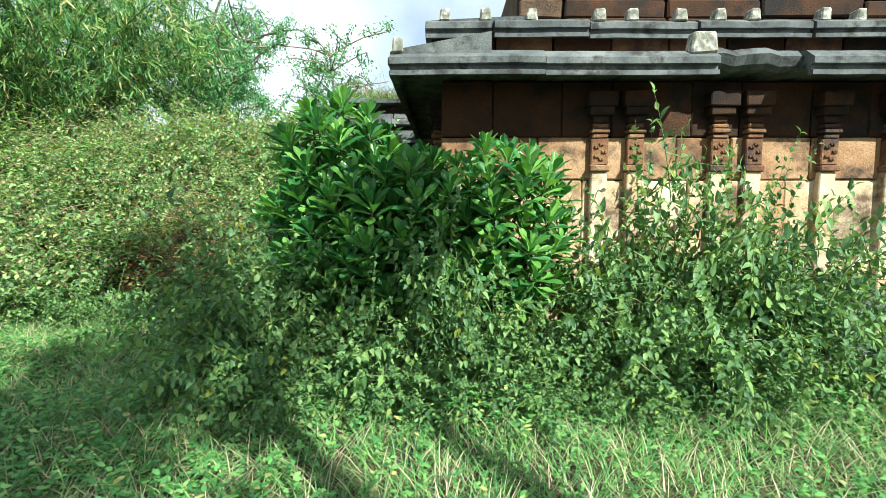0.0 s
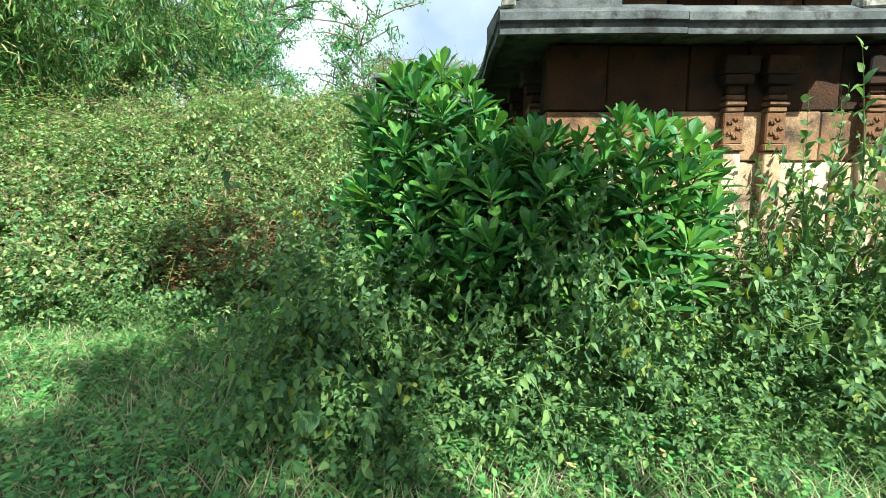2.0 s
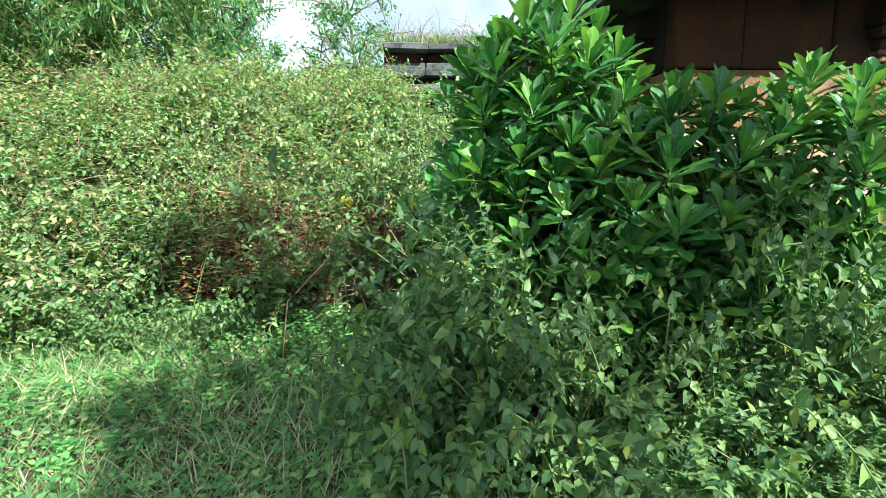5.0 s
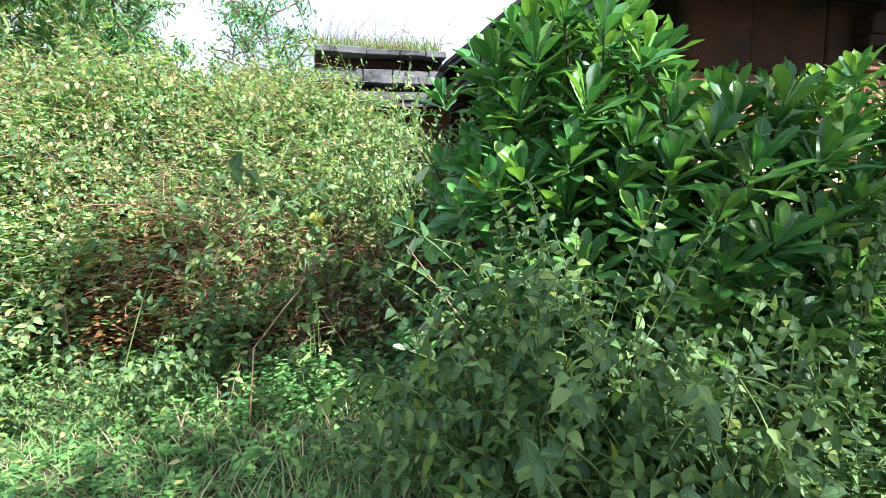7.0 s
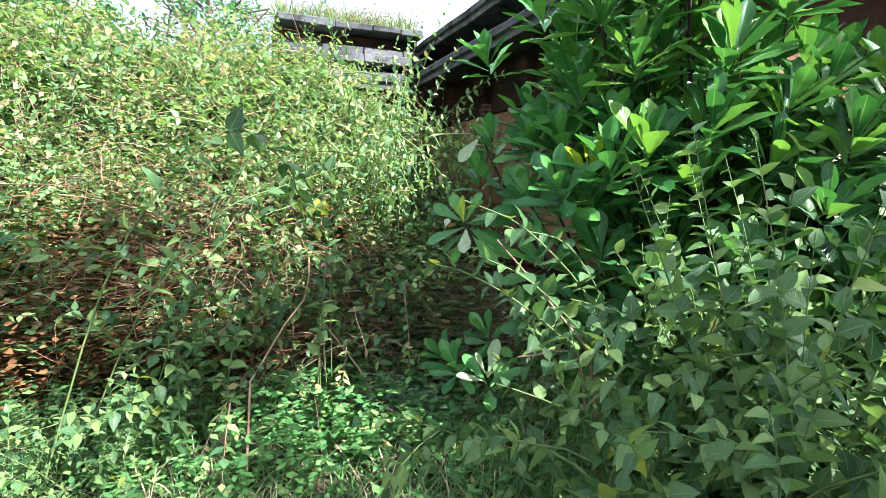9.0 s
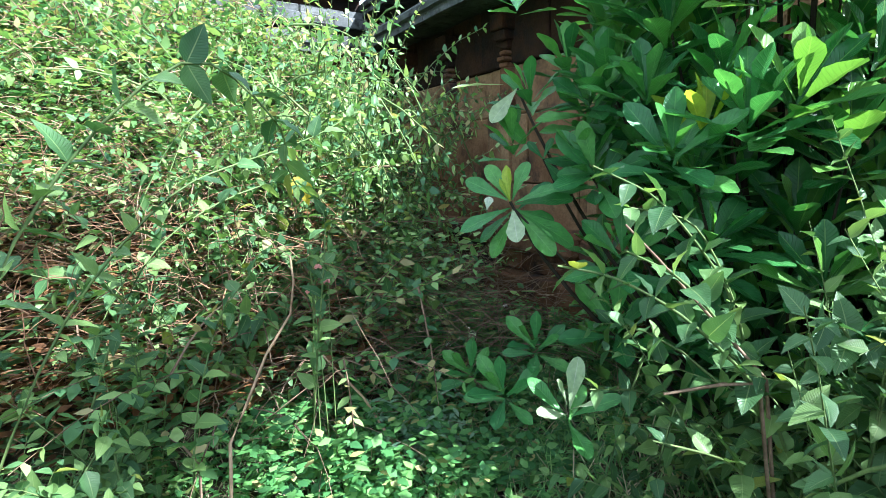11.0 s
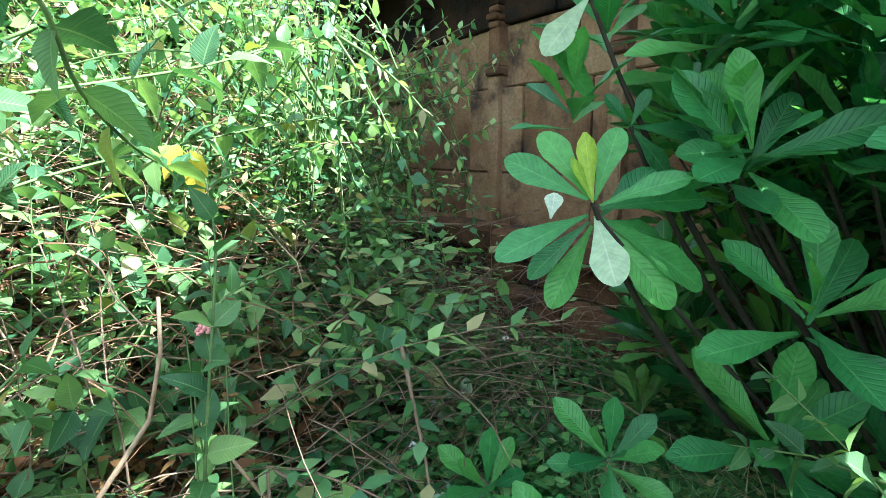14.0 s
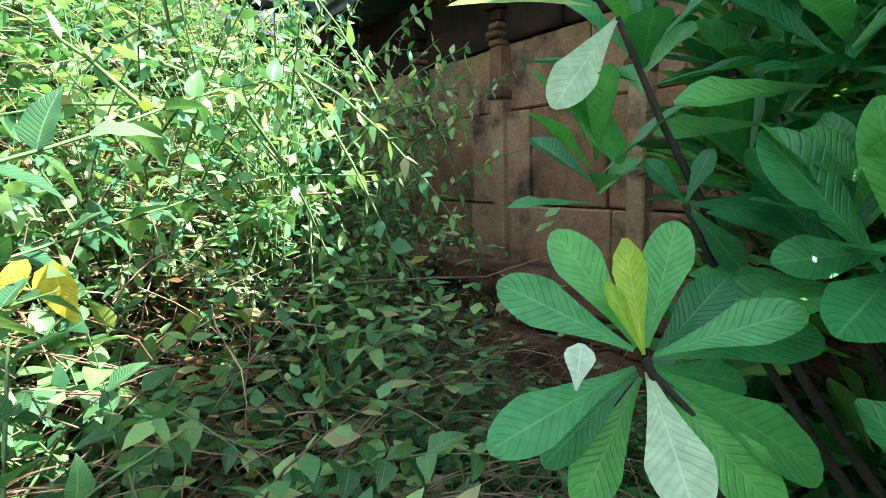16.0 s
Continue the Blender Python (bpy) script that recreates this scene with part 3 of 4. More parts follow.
LAN_SPOTS = [
    (1.25, 4.15, 1.0, 1.25), (1.75, 4.30, 1.05, 1.75), (2.25, 4.20, 1.1, 1.75), (2.75, 4.25, 1.1, 1.7), (2.5, 4.4, 0.9, 1.9), (3.2, 3.95, 0.95, 1.2),
    (1.55, 3.75, 0.9, 1.1), (2.1, 3.65, 0.95, 1.1), (2.75, 3.6, 0.9, 1.1), (3.5, 3.5, 0.8, 0.8), (4.2, 3.8, 0.9, 0.8),
    (1.0, 3.75, 0.75, 0.9), (0.45, 3.50, 0.6, 0.9), (-0.05, 3.50, 0.65, 0.75), (-0.60, 3.45, 0.75, 0.85), (-1.15, 3.55, 0.9, 1.15),
    (-1.65, 3.75, 0.95, 1.2), (-1.80, 4.15, 0.85, 1.25), (-1.45, 3.9, 0.9, 1.2), (-0.9, 3.8, 0.7, 0.9), (1.4, 3.35, 0.55, 0.8), (2.2, 3.2, 0.5, 0.8), (0.7, 3.25, 0.45, 0.8),
    (-1.1, 3.2, 0.5, 0.8), (-0.3, 3.1, 0.45, 0.8),
    (-0.20, 3.72, 0.85, 1.55), (0.12, 3.80, 0.80, 1.75), (-0.62, 3.85, 0.85, 1.35), (-1.2, 4.05, 0.9, 1.25), (0.40, 3.60, 0.7, 1.2),
    (-3.55, 5.5, 0.45, 1.0), (-4.5, 5.6, 0.65, 1.0), (-5.2, 5.7, 0.75, 1.0),
]
scatter(lantanas, LAN_SPOTS)

vines = [bush("vine_bush", "thin straggling green creeper before the temple wall", "creeper", "creepers by the wall", 17, 0.5, 1.3, 0.065, 0.058, M_THICK, M_STEM, 1.2, PLAIN) for _ in range(2)]
scatter(vines, [(-1.55, 6.9, 0.9, 1.4), (-1.2, 7.4, 1.0, 1.5), (-1.6, 7.4, 1.0, 1.5), (-0.95, 8.0, 1.0, 1.5), (-1.3, 8.2, 1.1, 1.5), (-1.75, 6.9, 0.9, 1.5), (-0.75, 8.9, 1.0, 1.3), (-2.2, 6.9, 1.0, 1.1), (-0.6, 7.3, 0.5, 1.2)])

sprig = [bush("lantana_sprig", "sparse lantana with large soft leaves on thin stems", "bush", "sparse lantanas", 11, 0.5, 1.1, 0.065, 0.095, M_LAN, M_STEM, 1.2) for _ in range(2)]
scatter(sprig, [(-3.05, 5.7, 0.7, 1.05), (-2.25, 6.2, 0.8, 1.05), (-2.75, 6.3, 0.9, 1.1), (-3.4, 5.2, 0.5, 1.0)])

# thicket on the mound
thickets = [bush("thicket_bush", "sunlit yellow-green thicket bush on the mound", "bush", "thicket bushes", 34, 0.65, 0.85, 0.045, 0.056, M_THICK, M_TWIG, 1.7, PLAIN) for _ in range(4)]
spots = []
for gy in np.arange(6.1, 12.4, 0.56):
    for gx in np.arange(-9.3, -0.9, 0.62):
        x, y = gx + rng.uniform(-0.2, 0.2), gy + rng.uniform(-0.2, 0.2)
        if x > -1.9 and (y < 7.2 or y > 9.0):
            continue
        if x > -1.2 - 0.0 or x > -2.3 and y < 6.7:
            continue
        if x < -5.5 and y > 10.5:
            continue
        if y > 10.2 and x > -2.6:
            continue
        if -4.4 < x < -2.0 and y < 7.0 and rng.random() < 0.5:
            continue
        spots.append((x, y, rng.uniform(0.7, 1.3), rng.uniform(0.75, 1.15)))
spots += [(-2.25, 8.7, 1.1, 0.9), (-1.95, 8.9, 1.0, 0.95), (-1.7, 8.6, 1.0, 1.1), (-1.4, 8.3, 0.9, 1.2)]
scatter(thickets, spots)


# the big shrub with whorls of broad leaves
def whorl(center, axis, n, size):
    """Leaves of one whorl: base, way, up, size."""
    axis = unit(axis)
    a = unit(np.cross(axis, [0.3, 0.2, 0.9]))
    b = np.cross(axis, a)
    out = []
    for k in range(n):
        f = k / n
        ang = k * 2.4 + rng.uniform(-0.25, 0.25)
        open_ = 0.20 + 1.35 * f ** 0.8 + rng.uniform(-0.12, 0.12)
        o = a * math.cos(ang) + b * math.sin(ang)
        way = unit(axis * math.cos(open_) + o * math.sin(open_))
        up = unit(axis * math.sin(open_) - o * math.cos(open_))
        out.append((np.array(center) - axis * size * 0.65 * f + o * 0.008, way, up, size * (0.70 + 0.38 * math.sin(2.6 * f + 0.2)) * rng.uniform(0.85, 1.1)))
    return out


shrub = tagged(new("shrub"), "large dark green shrub with whorls of broad glossy leaves", "shrub")
shrub.location = (-0.5, 4.45, float(ground_z(-0.5, 4.45)))
S0 = np.array(shrub.location)
LOBES = (((-0.25, 4.40, 1.10), (1.15, 0.60, 0.90)), ((-0.98, 4.72, 1.62), (0.58, 0.52, 0.90)), ((0.55, 4.25, 1.30), (0.50, 0.50, 0.78)), ((-1.22, 4.95, 1.15), (0.42, 0.45, 0.85)), ((-0.72, 5.35, 1.15), (0.62, 0.55, 1.10)))
tips = []
HERO = np.array([-1.848, 5.160, 1.205])
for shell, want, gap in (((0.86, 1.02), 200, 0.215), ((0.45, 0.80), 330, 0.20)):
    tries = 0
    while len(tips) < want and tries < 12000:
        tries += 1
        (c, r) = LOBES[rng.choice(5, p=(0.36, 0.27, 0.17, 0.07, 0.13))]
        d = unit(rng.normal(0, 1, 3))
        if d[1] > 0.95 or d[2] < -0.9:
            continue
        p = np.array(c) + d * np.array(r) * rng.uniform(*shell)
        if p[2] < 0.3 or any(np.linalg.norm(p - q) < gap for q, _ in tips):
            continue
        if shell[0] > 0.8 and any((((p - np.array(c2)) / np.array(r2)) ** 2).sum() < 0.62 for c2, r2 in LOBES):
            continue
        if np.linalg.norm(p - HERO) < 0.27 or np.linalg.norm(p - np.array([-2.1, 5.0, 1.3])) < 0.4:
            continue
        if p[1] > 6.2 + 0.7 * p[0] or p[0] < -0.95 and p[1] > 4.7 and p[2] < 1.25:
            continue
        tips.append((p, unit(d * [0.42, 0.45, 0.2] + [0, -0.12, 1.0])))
leafs = []
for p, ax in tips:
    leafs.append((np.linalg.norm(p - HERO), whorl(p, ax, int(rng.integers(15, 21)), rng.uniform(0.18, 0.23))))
leafs.sort(key=lambda q: q[0])
me_a = arr_mesh("leaf", *BROAD[:2], M_BIG, BROAD[2])
me_b = arr_mesh("leaf", *BROAD_B[:2], M_BIG, BROAD_B[2])


def leaf_object(parent, mesh, base, way, up, size, name="leaf", width=1.0):
    R = frames_of(np.array([way]), np.array([up]))[0]
    m = Matrix([[R[i][j] * size * (width if j == 0 else 1) for j in range(3)] + [base[i]] for i in range(3)] + [[0, 0, 0, 1]])
    ob = new(name, mesh)
    ob.parent = parent
    ob.matrix_basis = Matrix.Translation(-Vector(parent.location)) @ m
    return ob


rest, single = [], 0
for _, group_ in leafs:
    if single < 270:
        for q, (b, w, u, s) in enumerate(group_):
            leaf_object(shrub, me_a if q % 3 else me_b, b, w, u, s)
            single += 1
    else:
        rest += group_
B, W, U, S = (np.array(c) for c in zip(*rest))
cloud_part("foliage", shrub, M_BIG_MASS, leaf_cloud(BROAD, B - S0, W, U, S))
roots = [np.array([-0.45 + 0.16 * k, 4.5 + 0.05 * (k % 3), 0.05]) for k in range(-3, 6)]
limbs, rad = [], []
for k, (p, ax) in enumerate(tips + [(HERO, np.array([-0.5, -0.1, 0.7]))]):
    r = roots[int(np.argmin([abs(p[0] - q[0]) for q in roots]))]
    mid = r * 0.45 + p * 0.55 + np.array([0, 0.08, 0.0])
    ts = np.linspace(0, 1, 8)[:, None]
    pts = (1 - ts) ** 2 * r + 2 * ts * (1 - ts) * mid + ts ** 2 * (p - np.array(ax) * 0.03)
    limbs.append(pts - S0)
    rad.append((0.008, 0.004))
for pts, r in list(zip(limbs, rad))[::8]:
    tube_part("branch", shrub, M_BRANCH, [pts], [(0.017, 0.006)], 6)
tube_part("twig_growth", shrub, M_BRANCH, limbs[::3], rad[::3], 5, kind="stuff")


# the whorl that the path ends at, and its neighbours
HERO_TIPS = [
    (-1.955, 5.273, 1.287), (-1.858, 5.276, 1.339), (-1.756, 5.178, 1.347), (-1.727, 5.051, 1.262), (-1.652, 5.051, 1.222),
    (-1.894, 5.074, 1.085), (-2.001, 5.247, 1.118), (-1.663, 5.025, 1.056), (-1.746, 5.041, 1.023), (-1.925, 5.244, 1.068),
    (-1.667, 5.119, 1.137), (-1.897, 5.212, 1.009), (-1.662, 5.156, 1.272),
]
FACE = unit((-0.52, -0.30, 0.42))
me_y = arr_mesh("young_leaf", *BROAD[:2], M_YOUNG, BROAD[2])
GRID = grid_leaf(18, 6, 0.175, obovate, 0.20, 0.10, 0.06)
me_h = arr_mesh("leaf", *GRID[:2], M_BIG, GRID[2])
me_p = arr_mesh("pale_leaf", *GRID[:2], M_PALE, GRID[2])


def leaf_to(base, tip, up, mesh, name="leaf", width=1.0):
    base, tip = np.array(base), np.array(tip)
    return leaf_object(shrub, mesh, base, tip - base, unit(up), float(np.linalg.norm(tip - base)) * 1.02, name, width)


for k, tp in enumerate(HERO_TIPS):
    o = unit(np.array(tp) - HERO)
    # Leaf 5 gets the pale colour to hold the glare on it.
    leaf_to(HERO + o * 0.012 - FACE * 0.006 * k, tp, FACE + 0.25 * np.array([0, 0, 1.0]) + rng.normal(0, 0.1, 3), me_p if k == 5 else me_h, "pale_leaf" if k == 5 else "leaf", 1.3 if k == 5 else 1.0)
leaf_to(HERO, (-1.840, 5.192, 1.330), (-0.8, -0.5, 0.1), me_y, "young_leaf", 0.8)
leaf_to(HERO, (-1.862, 5.200, 1.285), (-0.6, -0.7, 0.1), me_y, "young_leaf", 0.6)
leaf_to((-1.666, 5.327, 1.624), (-1.784, 5.340, 1.505), (-0.6, -0.6, 0.3), me_p, "pale_leaf", 1.1)
leaf_to((-1.714, 5.338, 1.635), (-1.922, 5.389, 1.640), (-0.1, -0.1, 1.0), me_p, "pale_leaf")
leaf_to((-1.774, 5.391, 1.55), (-1.60, 5.337, 1.43), (-0.5, -0.5, 0.5), me_h)
for q in ((-1.498, 5.146, 1.342), (-1.561, 5.175, 1.255), (-1.654, 5.276, 1.418), (-1.581, 5.225, 1.431), (-1.53, 5.3, 1.36)):
    leaf_to((-1.602, 5.249, 1.351), q, FACE, me_h)
leaf_to((-1.547, 5.037, 1.366), (-1.608, 5.097, 1.446), FACE, me_h, width=1.3)
leaf_to((-1.540, 5.02, 1.297), (-1.676, 5.092, 1.300), FACE, me_h, width=1.1)
for c in ((-1.913, 5.134, 0.523), (-1.838, 5.443, 0.469), (-1.59, 4.901, 0.779), (-1.616, 4.863, 1.05), (-1.716, 5.175, 0.644), (-1.436, 5.181, 1.548), (-1.541, 5.077, 1.587), (-1.693, 4.648, 1.379)):
    for b, wy, u, s in whorl(c, unit((-0.5, -0.3, 0.75)), 10, 0.15 if c[2] < 0.7 else 0.19):
        leaf_object(shrub, me_a, b, wy, u, s)
for c, n, s in (((-1.576, 4.51, 1.47), 15, 0.20), ((-1.546, 5.483, 2.06), 13, 0.19), ((-1.40, 5.20, 2.22), 14, 0.21), ((-1.28, 4.92, 2.32), 14, 0.21), ((-1.22, 5.25, 1.98), 14, 0.20), ((-1.40, 5.02, 1.95), 13, 0.20), ((-1.600, 5.330, 1.62), 11, 0.17), ((-1.660, 5.370, 1.44), 9, 0.16), ((-1.420, 5.300, 1.75), 11, 0.19)):
    for b, wy, u, q in whorl(c, unit((-0.25, -0.1, 0.9)), n, s):
        leaf_object(shrub, me_a, b, wy, u, q)
for end, via in ((HERO, (-1.60, 5.15, 0.75)), ((-1.666, 5.327, 1.624), (-1.45, 5.15, 0.95)), ((-1.602, 5.249, 1.351), (-1.40, 5.10, 0.8))):
    ts = np.linspace(0, 1, 10)[:, None]
    r = np.array([-0.93, 4.55, 0.05])
    pts = (1 - ts) ** 2 * r + 2 * ts * (1 - ts) * np.array(via) + ts ** 2 * np.array(end)
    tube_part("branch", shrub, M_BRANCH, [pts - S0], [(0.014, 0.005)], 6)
# the torn white leaf resting on the whorl
leaf_to((-1.932, 5.186, 1.180), (-1.918, 5.190, 1.226), (-0.6, -0.5, 0.2), me_w := arr_mesh("white_leaf", *BROAD_B[:2], M_TORN, BROAD_B[2]), "white_leaf", 2.0)



# ---------------------------------------------------------------- low growth
def clear(x, y):
    """Keeps plants out of the stones and the walls."""
    return not (x > SX - 0.05 and y > FY - 0.08) and not (y > RY - 0.1 and x > -2.2)


def sprigs(n, xr, yr, hr, size, per, keep=None):
    B, W, U, S = [], [], [], []
    xs, ys = rng.uniform(*xr, n), rng.uniform(*yr, n)
    zs = ground_z(xs, ys)
    for x, y, z in zip(xs, ys, zs):
        if not clear(x, y) or (keep and not keep(x, y)):
            continue
        h = rng.uniform(*hr) * (0.7 + 0.5 * math.sin(x * 2.1 + 1.0) * math.sin(y * 2.7))
        lean = rng.normal(0, 0.25, 2)
        k = rng.integers(per - 2, per + 3)
        t = rng.uniform(0.15, 1, k)
        a = rng.uniform(0, 6.28, k)
        for tt, aa in zip(t, a):
            B.append((x + lean[0] * h * tt, y + lean[1] * h * tt, z + h * tt))
            W.append((math.cos(aa), math.sin(aa), rng.uniform(-0.1, 0.7)))
            U.append((rng.normal(0, 0.3), rng.normal(0, 0.3), 1))
            S.append(size * rng.uniform(0.5, 1.25))
    return np.array(B), np.array(W), np.array(U), np.array(S)


def herb_zone(x, y):
    if x > -0.8 and y < 3.1:
        return rng.random() < 0.4
    return y > 1.9 or rng.random() < 0.6


cloud_part("weeds", None, M_WEED, leaf_cloud(TINY, *sprigs(13000, (-7.0, 5.2), (1.2, 6.2), (0.08, 0.28), 0.042, 8, herb_zone)))
tagged(bpy.data.objects["weeds"], "dense low green weeds covering the ground", "weeds")
cloud_part("undergrowth", None, M_WEED, leaf_cloud(PLAIN, *sprigs(3200, (-2.7, -0.3), (5.1, 7.8), (0.08, 0.34), 0.05, 8)))
tagged(bpy.data.objects["undergrowth"], "shaded leafy undergrowth beside the temple wall", "weeds")
far = sprigs(6500, (-9.5, -1.0), (6.0, 11.5), (0.5, 1.05), 0.075, 8)
cloud_part("creeper", None, M_THICK, leaf_cloud(TINY, *far))
tagged(bpy.data.objects["creeper"], "bright tangled creeper leaves over the mound", "creeper")


def grass(n, xr, yr, hr):
    xs, ys = rng.uniform(*xr, n), rng.uniform(*yr, n)
    ok = np.array([clear(x, y) for x, y in zip(xs, ys)])
    xs, ys = xs[ok], ys[ok]
    a = rng.uniform(0, 6.28, len(xs))
    W = np.stack([np.cos(a) * 0.6, np.sin(a) * 0.6, rng.uniform(0.5, 1.2, len(xs))], 1)
    U = np.stack([-np.cos(a), -np.sin(a), np.full(len(xs), 0.6)], 1)
    return np.stack([xs, ys, ground_z(xs, ys) - 0.01], 1), W, U, rng.uniform(*hr, len(xs))


cloud_part("grass", None, M_GRASS, leaf_cloud(BLADE, *grass(120000, (-7.5, 6.0), (0.9, 6.0), (0.08, 0.24))))
tagged(bpy.data.objects["grass"], "short green grass with dry blades between weeds", "grass")
cloud_part("roof_grass", None, M_GRASS, leaf_cloud(BLADE, *[np.array(a) for a in (lambda b, w, u, s: (np.stack([rng.uniform(-2.1, -0.2, len(s)), rng.uniform(RY - 0.2, RY + 0.7, len(s)), np.full(len(s), 3.535)], 1), w, u, s))(*grass(2500, (-7.5, -3), (1, 5), (0.15, 0.42)))]))
tagged(bpy.data.objects["roof_grass"], "dry tufts of grass on the rear roof slab", "grass")


def tangle(n, xr, yr, zr, length, mat, name, label, droop=0.9, r=0.0035, cat="dry brush"):
    paths = []
    for k in range(n):
        x, y = rng.uniform(*xr), rng.uniform(*yr)
        if not clear(x, y):
            continue
        z = float(ground_z(x, y)) + rng.uniform(*zr)
        paths.append(arch((x, y, z), (rng.normal(), rng.normal() * 0.7, rng.uniform(-0.1, 1.0)), rng.uniform(*length), droop, 7, 0.10))
    ob = tube_part(name, None, mat, paths, [(r * rng.uniform(0.7, 1.5), r * 0.4) for _ in paths], 3, kind="stuff")
    return tagged(ob, label, cat)


tangle(1200, (-2.8, -0.6), (5.7, 7.8), (0.0, 0.5), (0.3, 0.9), M_TWIG, "twig_tangle", "brown tangle of bare twigs in the shaded hollow", r=0.0026)
tangle(800, (-3.7, -2.0), (5.9, 7.2), (0.05, 0.8), (0.15, 0.5), M_RUST, "dry_brush", "dry reddish brush and dead stems in the thicket", r=0.0024)
tangle(420, (-8.5, -1.6), (6.2, 10.5), (0.4, 0.85), (0.3, 0.9), M_STRAW, "dead_stems", "pale dead stems among the thicket leaves")
d = sprigs(1700, (-4.0, -2.0), (6.0, 7.0), (0.3, 1.0), 0.05, 6)
cloud_part("dry_leaves", None, M_DRYLEAF, leaf_cloud(PLAIN, *d))
tagged(bpy.data.objects["dry_leaves"], "withered red-brown leaves in the thicket", "dry leaves")


# ---------------------------------------------------------------- trees and bamboo
def tree(name, label, x, y, height, spread, trunk_r, limbs, leaf_n, leaf_size, mat, template=TINY, start=0.35, sag=0.4):
    top = tagged(new(name), label, "tree")
    top.location = (x, y, float(ground_z(x, y)))
    trunk = arch((0, 0, -0.1), (rng.normal(0, 0.08), rng.normal(0, 0.08), 1), height * 0.85, 0.0, 9, 0.06)
    tube_part("trunk", top, M_BARK, [trunk], [(trunk_r, trunk_r * 0.25)], 8)
    br, tw = [], []
    for k in range(limbs):
        j = int(rng.uniform(start, 0.98) * 9)
        a = rng.uniform(0, 6.28)
        b = arch(trunk[j], (math.cos(a), math.sin(a), rng.uniform(0.3, 1.0)), spread * rng.uniform(0.5, 1.1), sag, 7, 0.12)
        br.append(b)
        for q in range(5):
            i = rng.integers(2, 8)
            tw.append(arch(b[i], rng.normal(0, 1, 3) + [0, 0, 0.3], spread * 0.35 * rng.uniform(0.5, 1.2), sag * 1.5, 4, 0.15))
    tube_part("limb", top, M_BARK, br + tw, [(trunk_r * 0.35, 0.012)] * len(br) + [(0.02, 0.006)] * len(tw), 4, kind="stuff")
    if leaf_n:
        idx = rng.integers(0, len(tw), leaf_n)
        B = np.array([tw[i][rng.integers(1, 5)] for i in idx]) + rng.normal(0, spread * 0.045, (leaf_n, 3))
        W = rng.normal(0, 1, (leaf_n, 3)) + [0, 0, -0.4]
        U = rng.normal(0, 0.5, (leaf_n, 3)) + [0, 0, 1]
        cloud_part("crown", top, mat, leaf_cloud(template, B, W, U, rng.uniform(0.6, 1.2, leaf_n) * leaf_size))
    return top


NARROW_WIDE = grid_leaf(3, 1, 0.15, lance, 0.0, 0.3)


def bamboo(x, y, height, count, leaf_n):
    top = tagged(new("bamboo_clump"), "tall arching bamboo clump with drooping narrow leaves", "bamboo")
    top.location = (x, y, float(ground_z(x, y)))
    culms, sprays = [], []
    for k in range(count):
        a = rng.uniform(0, 6.28)
        c = arch((0.5 * math.cos(a), 0.5 * math.sin(a), -0.1), (0.35 * math.cos(a), 0.35 * math.sin(a), 1), height * rng.uniform(0.7, 1.15), 1.3, 12, 0.03)
        culms.append(c)
        for j in range(3, 13):
            for q in range(2):
                sprays.append(arch(c[j], rng.normal(0, 1, 3) * [1, 1, 0.5], rng.uniform(0.5, 1.2), 1.0, 5, 0.1))
    for c in culms:
        tube_part("culm", top, M_STEM, [c], [(0.03, 0.008)], 6)
    tube_part("spray", top, M_STEM, sprays, [(0.006, 0.002)] * len(sprays), 3, kind="stuff")
    idx = rng.integers(0, len(sprays), leaf_n)
    B = np.array([sprays[i][rng.integers(1, 6)] for i in idx]) + rng.normal(0, 0.06, (leaf_n, 3))
    W = rng.normal(0, 0.8, (leaf_n, 3)) + [0.1, -0.1, -0.45]
    U = rng.normal(0, 0.6, (leaf_n, 3)) + [0, -0.3, 1]
    cloud_part("leaves", top, M_BAMBOO, leaf_cloud(NARROW, B, W, U, rng.uniform(0.13, 0.24, leaf_n)))


# unseen trees, added beside and behind the path to shade the foreground
rng = np.random.default_rng(21)
tree("tree", "unseen leafy tree added beside the path for shade", 1.95, 0.0, 7.0, 0.9, 0.14, 30, 2300, 0.08, M_TREE, start=0.8)
tree("tree", "unseen tall slender tree added behind the path for shade", 2.14, -1.10, 10.2, 0.75, 0.13, 30, 2200, 0.11, M_TREE, start=0.86)
tree("tree", "unseen tall tree added behind the path for shade", 1.25, -4.55, 10.2, 1.8, 0.16, 36, 4400, 0.15, M_TREE, start=0.86)
for x, y, h, n in ((-8.0, 9.9, 4.6, 16000), (-9.7, 9.6, 5.2, 16000), (-9.2, 11.6, 6.6, 14000), (-11.5, 10.6, 6.0, 12000)):
    bamboo(x, y, h, 20, n)
tree("tree", "slender feathery tree with bluish green leaves", -2.7, 13.4, 4.2, 1.6, 0.06, 24, 4500, 0.075, M_TREE)
tree("tree", "feathery spreading tree beyond the mound", -5.9, 12.6, 4.6, 1.9, 0.09, 26, 12000, 0.09, M_TREE, NARROW_WIDE, 0.2)
tree("tree", "feathery spreading tree beyond the mound", -7.4, 14.0, 6.2, 2.4, 0.12, 28, 16000, 0.11, M_TREE, NARROW_WIDE, 0.2)
tree("tree", "tall leafy tree beyond the bamboo", -14.0, 17.0, 9.0, 3.6, 0.16, 28, 14000, 0.14, M_TREE, TINY, 0.2)
